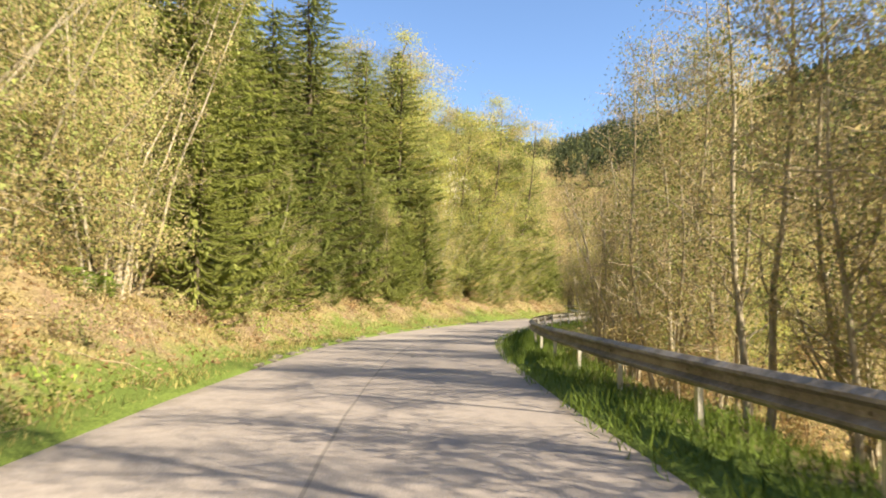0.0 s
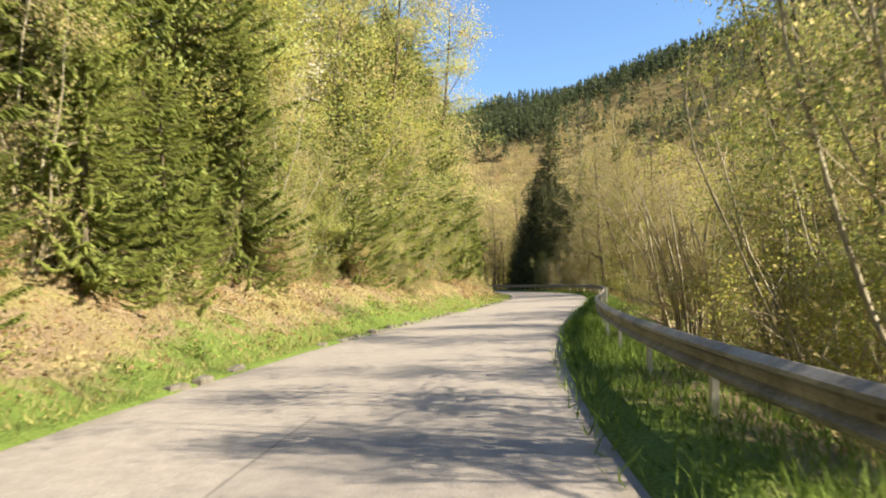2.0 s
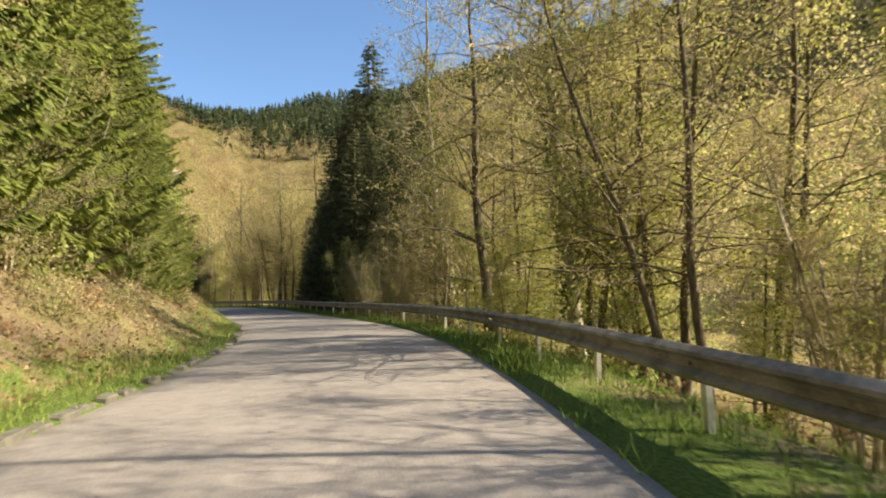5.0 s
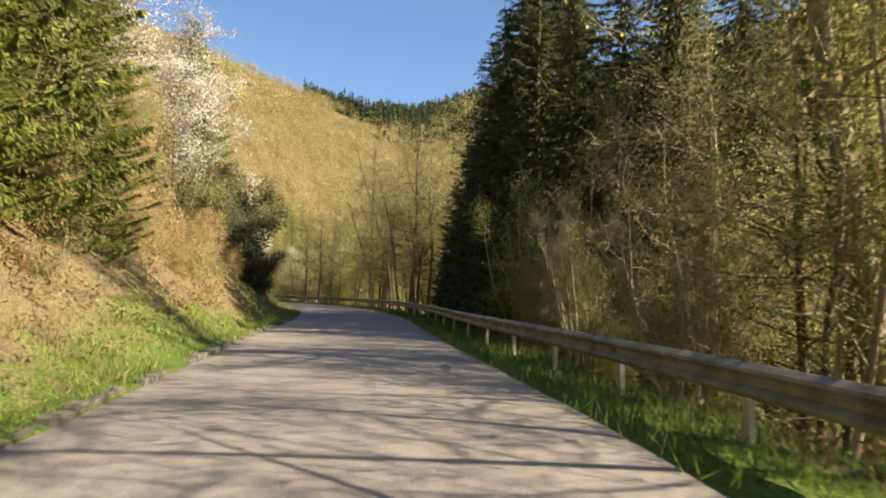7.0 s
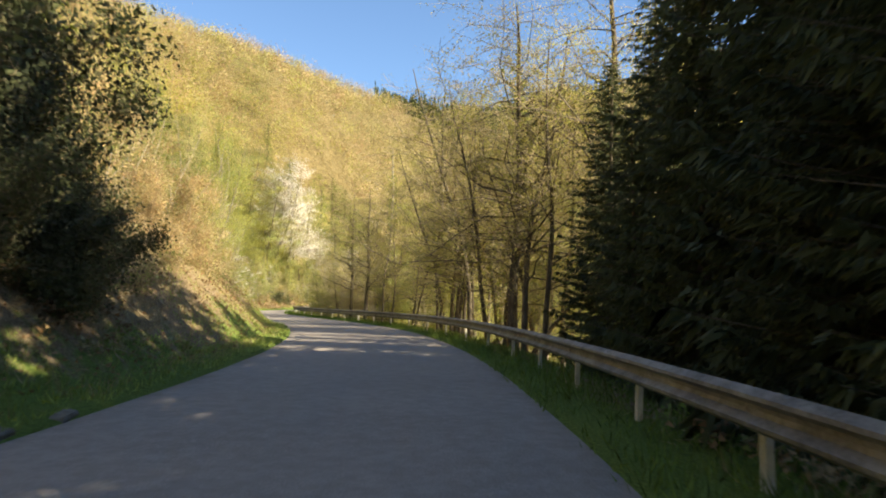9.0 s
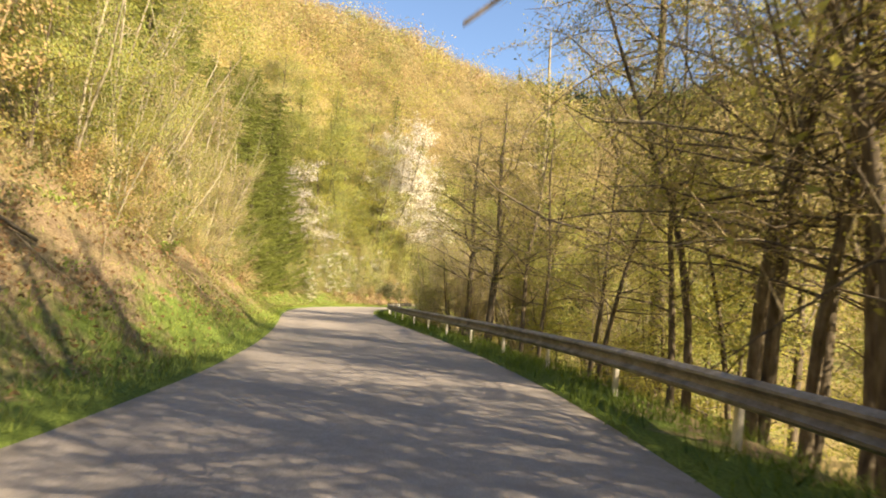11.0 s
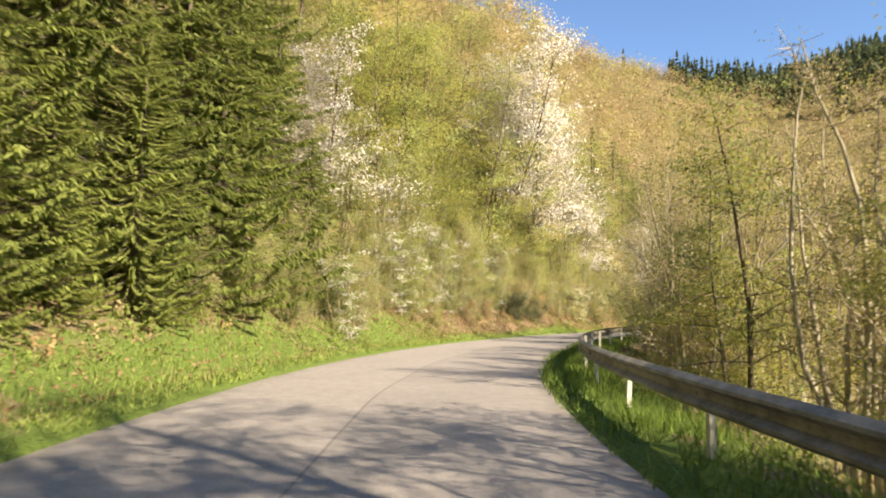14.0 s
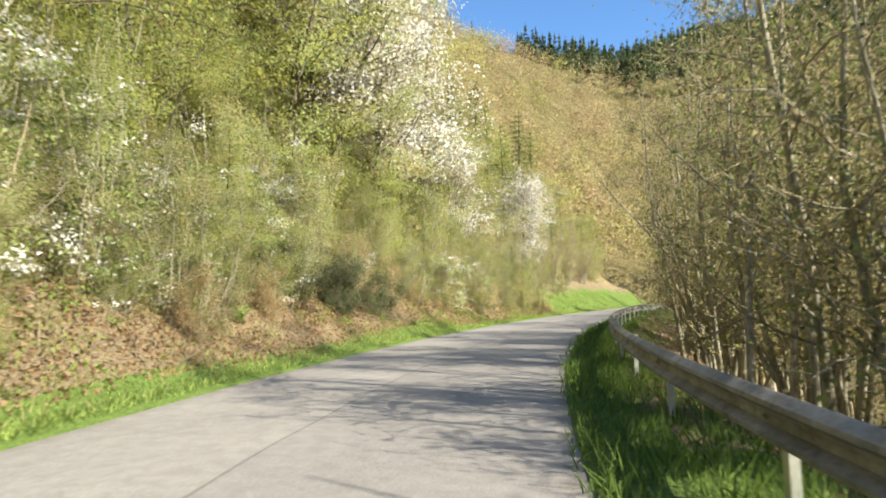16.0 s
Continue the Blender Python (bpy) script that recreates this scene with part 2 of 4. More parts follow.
def bark(name, dark, light):
    m, n, l, b = material(name, 0.9, 0, 0.15)
    tc = n.new("ShaderNodeTexCoord").outputs["Object"]
    mp = node(n, "ShaderNodeMapping", Scale=(1, 1, 0.25))
    l.new(tc, mp.inputs[0])
    g = noise_of(n, l, 14, 5, mp.outputs[0])
    moss = noise_of(n, l, 1.3, 3, tc)
    c = ramp(n, l, g, [(0.3, dark), (0.7, light)])
    c = mixed(n, l, ramp(n, l, moss, [(0.55, (0, 0, 0)), (0.75, (0.6, 0.6, 0.6))]), c, (0.10, 0.11, 0.05))
    l.new(c, b.inputs["Base Color"])
    bump(n, l, b, g, 0.8, 0.02)
    return m


def zinc(name, light, grime):
    m, n, l, b = material(name, 0.6, 0.15, 0.35)
    geo = n.new("ShaderNodeNewGeometry").outputs["Position"]
    g, f = noise_of(n, l, 2.5, 6, geo), noise_of(n, l, 30, 3, geo)
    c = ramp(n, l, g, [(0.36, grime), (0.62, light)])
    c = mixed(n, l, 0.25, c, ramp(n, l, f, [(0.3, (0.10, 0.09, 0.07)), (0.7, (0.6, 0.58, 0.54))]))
    l.new(c, b.inputs["Base Color"])
    bump(n, l, b, f, 0.15, 0.004)
    return m


def stone():
    m, n, l, b = material("kerbstone", 0.9, 0, 0.2)
    info = n.new("ShaderNodeObjectInfo").outputs["Random"]
    geo = n.new("ShaderNodeNewGeometry").outputs["Position"]
    c = ramp(n, l, noise_of(n, l, 9, 5, geo), [(0.3, (0.08, 0.07, 0.055)), (0.7, (0.24, 0.215, 0.175))])
    c = mixed(n, l, calc(n, l, "MULTIPLY", info, 0.6), c, (0.16, 0.15, 0.11))
    l.new(c, b.inputs["Base Color"])
    bump(n, l, b, noise_of(n, l, 25, 4, geo), 0.6, 0.01)
    return m


M_ROAD, M_SOIL, M_STONE = asphalt(), soil(), stone()
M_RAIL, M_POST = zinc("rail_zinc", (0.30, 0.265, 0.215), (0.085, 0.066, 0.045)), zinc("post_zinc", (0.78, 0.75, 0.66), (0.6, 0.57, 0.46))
M_SPRUCE = leafy("spruce_needles", (0.11, 0.145, 0.033), (0.43, 0.47, 0.12), 0.48)
# darker than the spruces: the shade of the valley wood is in this colour
M_FIR_SHADED = leafy("shaded_needles", (0.044, 0.056, 0.026), (0.165, 0.182, 0.072))
M_HOLLY = leafy("dull_evergreen_leaves", (0.055, 0.055, 0.028), (0.19, 0.175, 0.09))
M_FAR_FIR = leafy("far_needles", (0.055, 0.075, 0.036), (0.15, 0.175, 0.075))
M_LIME = leafy("spring_leaves", (0.27, 0.275, 0.055), (0.60, 0.57, 0.15), 0.66)
M_GREEN = leafy("green_leaves", (0.14, 0.18, 0.05), (0.43, 0.47, 0.15))
M_CATKIN = leafy("catkins_and_buds", (0.35, 0.285, 0.12), (0.68, 0.58, 0.29), 0.64)
M_RUSSET = leafy("russet_buds", (0.344, 0.213, 0.090), (0.640, 0.459, 0.246))
M_BLOSSOM = leafy("white_blossom", (0.62, 0.57, 0.50), (0.82, 0.79, 0.73))
M_FERN = leafy("fern_fronds", (0.16, 0.24, 0.04), (0.34, 0.46, 0.09))
M_IVY = leafy("ivy_leaves", (0.066, 0.098, 0.016), (0.279, 0.312, 0.074))
# valley-side grass: the shade it stands in is put into the darker green
M_GRASS = leafy("grass_blades", (0.062, 0.108, 0.016), (0.25, 0.34, 0.06))
M_BANK_GRASS = leafy("bank_grass_blades", (0.16, 0.215, 0.035), (0.46, 0.54, 0.13))
M_VERGE = leafy("verge_grass_blades", (0.20, 0.19, 0.05), (0.52, 0.47, 0.17))
M_STRAW = leafy("dry_grass", (0.295, 0.230, 0.098), (0.607, 0.508, 0.262))
M_FALLEN = leafy("fallen_leaves", (0.180, 0.098, 0.041), (0.541, 0.377, 0.205))
M_FAR_BROWN = leafy("far_buds", (0.42, 0.34, 0.16), (0.62, 0.50, 0.26))
M_FAR_RUSSET = leafy("far_russet_buds", (0.44, 0.30, 0.16), (0.60, 0.44, 0.25))
M_FAR_LIME = leafy("far_spring_leaves", (0.38, 0.36, 0.10), (0.56, 0.53, 0.17))
M_BARK, M_PALE, M_TWIG = bark("bark", (0.06, 0.047, 0.033), (0.21, 0.175, 0.125)), bark("pale_bark", (0.20, 0.17, 0.11), (0.50, 0.45, 0.34)), bark("twigs", (0.24, 0.18, 0.10), (0.50, 0.41, 0.27))


# ---- mesh helpers ----
class Build:
    """Gathers vertices and faces from arrays, then makes one mesh."""

    def __init__(self):
        self.v, self.f, self.m, self.n, self.w = [], [], [], 0, []

    def add(self, verts, faces, mat=0, normals=None):
        verts, faces = np.asarray(verts, float), np.asarray(faces, int)
        self.w.append(np.zeros_like(verts) if normals is None else normals)
        self.v.append(verts)
        self.f.extend((faces + self.n).tolist())
        self.m.extend([mat] * len(faces))
        self.n += len(verts)

    def tube(self, pts, radii, sides=5, mat=0):
        pts, radii = np.asarray(pts, float), np.asarray(radii, float)
        tang = np.gradient(pts, axis=0)
        tang /= np.linalg.norm(tang, axis=1)[:, None] + 1e-9
        ref = np.where(np.abs(tang[:, 2:3]) > 0.9, [[1.0, 0, 0]], [[0, 0, 1.0]])
        u = np.cross(tang, ref)
        u /= np.linalg.norm(u, axis=1)[:, None] + 1e-9
        w = np.cross(tang, u)
        ang = np.arange(sides) / sides * 2 * np.pi
        ring = pts[:, None] + radii[:, None, None] * (np.cos(ang)[None, :, None] * u[:, None] + np.sin(ang)[None, :, None] * w[:, None])
        k = len(pts)
        i, j = np.meshgrid(np.arange(k - 1), np.arange(sides), indexing="ij")
        a, b = i * sides + j, i * sides + (j + 1) % sides
        self.add(ring.reshape(-1, 3), np.stack([a, b, b + sides, a + sides], -1).reshape(-1, 4), mat)

    def leaves(self, centre, along, length, width, rng, mat=0, tip=0.5, out=None):
        """A small pointed leaf at each centre, lying along the given way, turned at random about it. out: the way
        that the surface of the whole clump faces there, by which the leaves are shaded softly as one mass."""
        centre, along = np.asarray(centre, float), np.asarray(along, float)
        k = len(centre)
        if not k:
            return
        along = along / (np.linalg.norm(along, axis=1)[:, None] + 1e-9)
        side = np.cross(along, rng.normal(size=(k, 3)) if out is None else np.asarray(out, float) / (np.linalg.norm(out, axis=1)[:, None] + 1e-9) + rng.normal(size=(k, 3)) * 0.45)
        side /= np.linalg.norm(side, axis=1)[:, None] + 1e-9
        length, width = np.broadcast_to(length, k)[:, None], np.broadcast_to(width, k)[:, None]
        tri = np.stack([centre + side * width / 2 - along * length * tip, centre + along * length * (1 - tip), centre - side * width / 2 - along * length * tip * 0.7], 1)
        face = np.cross(side, along) if out is None else np.array(out, float)
        face = face / (np.linalg.norm(face, axis=1)[:, None] + 1e-9)
        if out is not None:
            own = np.cross(side, along)
            own *= np.sign(np.sum(own * face, axis=1) + 1e-9)[:, None]
            face = 0.65 * face + 0.42 * own + rng.normal(size=(k, 3)) * 0.12
        face /= np.linalg.norm(face, axis=1)[:, None] + 1e-9
        self.add(tri.reshape(-1, 3), np.arange(3 * k).reshape(-1, 3), mat, np.repeat(face, 3, axis=0))

    def mesh(self, name, mats, smooth=False):
        me = bpy.data.meshes.new(name)
        v = np.concatenate(self.v) if self.v else np.zeros((0, 3))
        me.from_pydata(v.tolist(), [], self.f)
        for mt in mats:
            me.materials.append(mt)
        me.polygons.foreach_set("material_index", self.m)
        if smooth:
            me.polygons.foreach_set("use_smooth", [True] * len(self.f))
        me.update()
        w = np.concatenate(self.w) if self.w else np.zeros((0, 3))
        if np.abs(w).sum() > 0:
            me.normals_split_custom_set_from_vertices(w.tolist())
        return me


def child(name, data, parent, label=""):
    ob = new(name, data)
    ob.parent = parent
    return tagged(ob, label)


def sheet(name, s_values, d_values, z, mat, smooth=True):
    """A sheet over the plan, in metres along and across the road, with those as its UV."""
    S, D = np.meshgrid(s_values, d_values, indexing="ij")
    X, Y = spot(S, D)
    Z = z(S, D)
    ns, nd = S.shape
    i, j = np.meshgrid(np.arange(ns - 1), np.arange(nd - 1), indexing="ij")
    a = i * nd + j
    b = Build()
    b.add(np.stack([X, Y, Z], -1).reshape(-1, 3), np.stack([a, a + 1, a + nd + 1, a + nd], -1).reshape(-1, 4))
    me = b.mesh(name, [mat], smooth)
    uv = me.uv_layers.new(name="plan")
    loops = np.empty(len(me.loops), int)
    me.loops.foreach_get("vertex_index", loops)
    uv.data.foreach_set("uv", np.stack([D.ravel()[loops], S.ravel()[loops]], -1).ravel())
    return new(name, me)


# ---- ground, road ----
LEFT_D = np.concatenate([-np.geomspace(60, 6.2, 26), np.linspace(-6.0, -2.6, 18)])
RIGHT_D = np.concatenate([np.linspace(2.6, 6.0, 14), np.geomspace(6.3, 60, 26)])
S_NEAR = np.arange(-30, 300, 0.6)


def near_ground(s, d):
    return np.where(np.abs(d) < HALF - 0.01, -0.25, height(s, d))


ground = sheet("ground", S_NEAR, np.concatenate([LEFT_D, [-2.5, 2.5], RIGHT_D]), near_ground, M_SOIL)
tagged(ground, "steep bank with brown leaf litter and grass verges", "ground", kind="structure")


def road_height(s, d):
    return 0.03 * (1 - (d / HALF) ** 2) - 0.03 + 0.006 * wave(s, d, 1.1, 3.0)


# ragged edges: the outermost rows wander
S_ROAD = np.arange(-30, 300, 0.5)
road = sheet("road", S_ROAD, np.linspace(-HALF - 0.02, HALF + 0.02, 13), road_height, M_ROAD)
tagged(road, "narrow weathered asphalt road with a paving seam", "road", kind="structure")


# far hills round the valley
BEAR = [-180, -120, -60, -36, -24, -13, -8, -3, 8, 40, 120, 180]
ELEV = [22, 21, 23, 18.6, 16.3, 14.8, 14.4, 15.8, 19.3, 23, 23, 22]


def far_place(r, bearing):
    x, y = 22 - r * np.sin(np.radians(bearing)), 95 + r * np.cos(np.radians(bearing))
    return x, y


def far_height(x, y, r, bearing):
    flat_x, flat_y = x.ravel(), y.ravel()
    near = np.empty(len(flat_x), int)
    for k in range(0, len(flat_x), 2000):
        q = (flat_x[k:k + 2000, None] - LINE[None, ::3, 0]) ** 2 + (flat_y[k:k + 2000, None] - LINE[None, ::3, 1]) ** 2
        near[k:k + 2000] = np.argmin(q, 1) * 3
    near = near.reshape(x.shape)
    dx, dy = x - LINE[near, 0], y - LINE[near, 1]
    side = dx * _tan[near, 1] - dy * _tan[near, 0]
    d = np.sign(side) * np.hypot(dx, dy)
    z = height(LINE_S[near], d)
    near_r, far_r = np.interp(bearing, [-12, 3], [170, 110]), np.interp(bearing, [-12, 3], [430, 255])
    grow = np.clip((r - near_r) / (far_r - near_r), 0, 1)
    grow = grow * grow * (3 - 2 * grow)
    ridge = r * np.tan(np.radians(np.interp(bearing, BEAR, ELEV))) * grow * (1 + 0.05 * wave(x, y, 0.03, 2.0))
    top = np.maximum(np.minimum(z, 25 + r * 0.55), ridge)
    top = top + 2.0 * wave(x, y, 0.05, 1.0) * np.clip((np.abs(d) - 50) / 30, 0, 1)
    near_road = (LINE_S[near] < 300) & (LINE_S[near] > -30)
    d = np.where(near_road, d, 99.0)
    return top - 7 * np.clip((56 - np.abs(d)) / 12, 0, 1), d, top


FAR_R = np.concatenate([np.linspace(6, 240, 60), np.linspace(250, 620, 38)])
FAR_B = np.linspace(-180, 180, 181)
Rg, Bg = np.meshgrid(FAR_R, FAR_B, indexing="ij")
Xf, Yf = far_place(Rg, Bg)
Zf, Df, _top = far_height(Xf, Yf, Rg, Bg)
b = Build()
nd = len(FAR_B)
i, j = np.meshgrid(np.arange(len(FAR_R) - 1), np.arange(nd - 1), indexing="ij")
a = i * nd + j
b.add(np.stack([Xf, Yf, Zf], -1).reshape(-1, 3), np.stack([a, a + nd, a + nd + 1, a + 1], -1).reshape(-1, 4))
me = b.mesh("hills", [woodland()], True)
uv = me.uv_layers.new(name="plan")
loops = np.empty(len(me.loops), int)
me.loops.foreach_get("vertex_index", loops)
uv.data.foreach_set("uv", np.stack([np.full(len(loops), 30.0), np.zeros(len(loops))], -1).ravel())
tagged(new("backdrop", me), "wooded hills that close the valley all round", "hills", kind="structure")


# ---- guard rail ----
RAIL_TOP = 0.70


def rail_d(s):
    """How far right of the road's middle the rail stands."""
    return np.interp(s, np.arange(len(RAIL_GAP)) * 12.0, RAIL_GAP)


def beam_mesh(s0, s1, origin):
    """A W-shaped rail of sheet steel, 310 mm deep, bent along the road."""
    prof = [(0.0, 0.0), (-0.012, -0.006), (-0.075, -0.045), (-0.080, -0.075), (-0.012, -0.120), (-0.004, -0.155), (-0.012, -0.190), (-0.080, -0.235), (-0.075, -0.265), (-0.012, -0.304), (0.0, -0.310)]
    back = [(x + 0.004, z) for x, z in prof[::-1]]
    ring = np.array(prof + back)
    ss = np.linspace(s0, s1 + 0.12, 6)
    vs = []
    for k, s in enumerate(ss):
        px, py = spot(s, rail_d(s) + ring[:, 0] - 0.004 * (k / 5))
        vs.append(np.stack([px - origin[0], py - origin[1], RAIL_TOP + ring[:, 1] - origin[2]], -1))
    k, c = len(ss), len(ring)
    i, j = np.meshgrid(np.arange(k - 1), np.arange(c), indexing="ij")
    a, bb = i * c + j, i * c + (j + 1) % c
    b = Build()
    b.add(np.concatenate(vs), np.stack([a, a + c, bb + c, bb], -1).reshape(-1, 4))
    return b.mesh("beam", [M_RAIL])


def post_mesh():
    """A C-shaped steel post with folded lips."""
    out = [(-0.05, -0.03), (0.05, -0.03), (0.05, 0.03), (0.03, 0.03), (0.03, 0.024), (0.044, 0.024), (0.044, -0.024), (-0.044, -0.024), (-0.044, 0.024), (-0.03, 0.024), (-0.03, 0.03), (-0.05, 0.03)]
    ring = np.array([(y, x) for x, y in out[::-1]])
    c = len(ring)
    b = Build()
    b.add(np.concatenate([np.c_[ring, np.full(c, z)] for z in (-0.45, 0.70)]), [(j, (j + 1) % c, c + (j + 1) % c, c + j) for j in range(c)])
    b.add(np.c_[ring, np.full(c, 0.70)], [tuple(range(c))])
    return b.mesh("post", [M_POST])


def spacer_mesh():
    b = Build()
    b.tube([(-0.06, 0, 0), (0.05, 0, 0)], [0.05, 0.05], 8)
    b.tube([(-0.085, 0, 0), (-0.07, 0, 0)], [0.018, 0.018], 6)
    return b.mesh("spacer", [M_RAIL])


rail = new("guard_rail")
_o = (*[float(v) for v in spot(-12.0, rail_d(-12.0))], 0.0)
rail.location = _o
tagged(rail, "weathered galvanised steel guard rail on short posts beside the road", "guard rail")
post_me, spacer_me = post_mesh(), spacer_mesh()
for k in range(68):
    child("beam", beam_mesh(-12.0 + 4.0 * k, -8.0 + 4.0 * k, _o), rail)
# posts: the gaps widen past the long bend
POSTS = list(np.arange(-10.1, 34.5, 2.9)) + list(36.6 + 2.95 * np.arange(31)) + list(128.6 + 3.55 * np.arange(38))
for s in POSTS:
    at = rail_d(s) + 0.10
    px, py = spot(s, at)
    g = float(height(s, at))
    post = child("post", post_me, rail, "pale zinc post")
    post.location = (float(px) - _o[0], float(py) - _o[1], g)
    post.rotation_euler = (radians(random.uniform(-2, 2)), radians(random.uniform(-2.5, 2.5)), heading(s))
    post.scale = (1, 1, (RAIL_TOP - 0.05 - g) / 0.70)
    sp = child("spacer", spacer_me, post)
    sp.location = (-0.045, 0, (RAIL_TOP - 0.155 - g) / post.scale[2])


# ---- trees ----
def grow(rng, start, way, length, bend, steps, up=0.0):
    """A crooked line of points."""
    p, w = np.array(start, float), np.array(way, float)
    w /= np.linalg.norm(w)
    pts = [p.copy()]
    for _ in range(steps):
        w = w + rng.normal(size=3) * bend + np.array([0, 0, up])
        w /= np.linalg.norm(w)
        p = p + w * length / steps
        pts.append(p.copy())
    return np.array(pts)


def spruce(seed, tall, wide, needles, sprays=10, step=0.45, bare=0.6, fine=1.0):
    rng = np.random.default_rng(seed)
    trunk, crown = Build(), Build()
    pts = grow(rng, (0, 0, -0.6), (0, 0, 1), tall + 0.6, 0.012, 8, 0.05)
    trunk.tube(pts, np.linspace(0.014 * tall + 0.03, 0.015, 9), 7)
    z = bare
    while z < tall - 0.15:
        f = z / tall
        reach = wide * (1 - f) ** 0.62 * (0.55 + 0.45 * min(1.0, f * 6 + 0.4)) + 0.12
        k = int(rng.integers(7, 10))
        for a in rng.uniform(0, 2 * np.pi) + np.arange(k) / k * 2 * np.pi + rng.normal(size=k) * 0.25:
            ln = reach * rng.uniform(0.6, 1.12)
            u = np.linspace(0, 1, 5)
            dirn = np.array([math.cos(a), math.sin(a), 0])
            sag = ln * (0.28 * (1 - f) + 0.05)
            line = np.array([pts[0][0], pts[0][1], 0]) + dirn * (u * ln)[:, None] + np.array([0, 0, 1.0]) * (z - sag * np.sin(u * 2.2) + 0.35 * sag * u ** 3)[:, None]
            trunk.tube(line[[0, 2, 4]], [0.022 * (1 - f) + 0.006, 0.012, 0.004], 3)
            q = max(4, int(sprays * ln / wide * 1.5 + 3))
            t = rng.uniform(0.06, 1.0, q * 2)
            c = np.stack([np.interp(t, u, line[:, n]) for n in range(3)], -1)
            side = np.cross(dirn, (0, 0, 1.0)) * rng.choice([-1, 1], q * 2)[:, None]
            way = dirn * rng.uniform(0.3, 1.0, (q * 2, 1)) + side * rng.uniform(0.1, 1.0, (q * 2, 1)) + np.array([0, 0, -1.0]) * rng.uniform(0.2, 1.1, (q * 2, 1))
            ll = rng.uniform(0.26, 0.52, q * 2) * (0.6 + 0.6 * (1 - f)) * fine
            crown.leaves(c + way / np.linalg.norm(way, axis=1)[:, None] * ll[:, None] * 0.4, way, ll, ll * 0.32, rng, 0, 0.5, dirn * 0.8 + side * 0.45 + (0, 0, 0.45))
        z += step * rng.uniform(0.75, 1.25) * (0.6 + 0.4 * (1 - f))
    crown.leaves([(pts[-1][0], pts[-1][1], tall)], [(0, 0, 1)], 0.5, 0.1, rng)
    return trunk.mesh("trunk", [M_BARK], True), crown.mesh("crown", [needles])


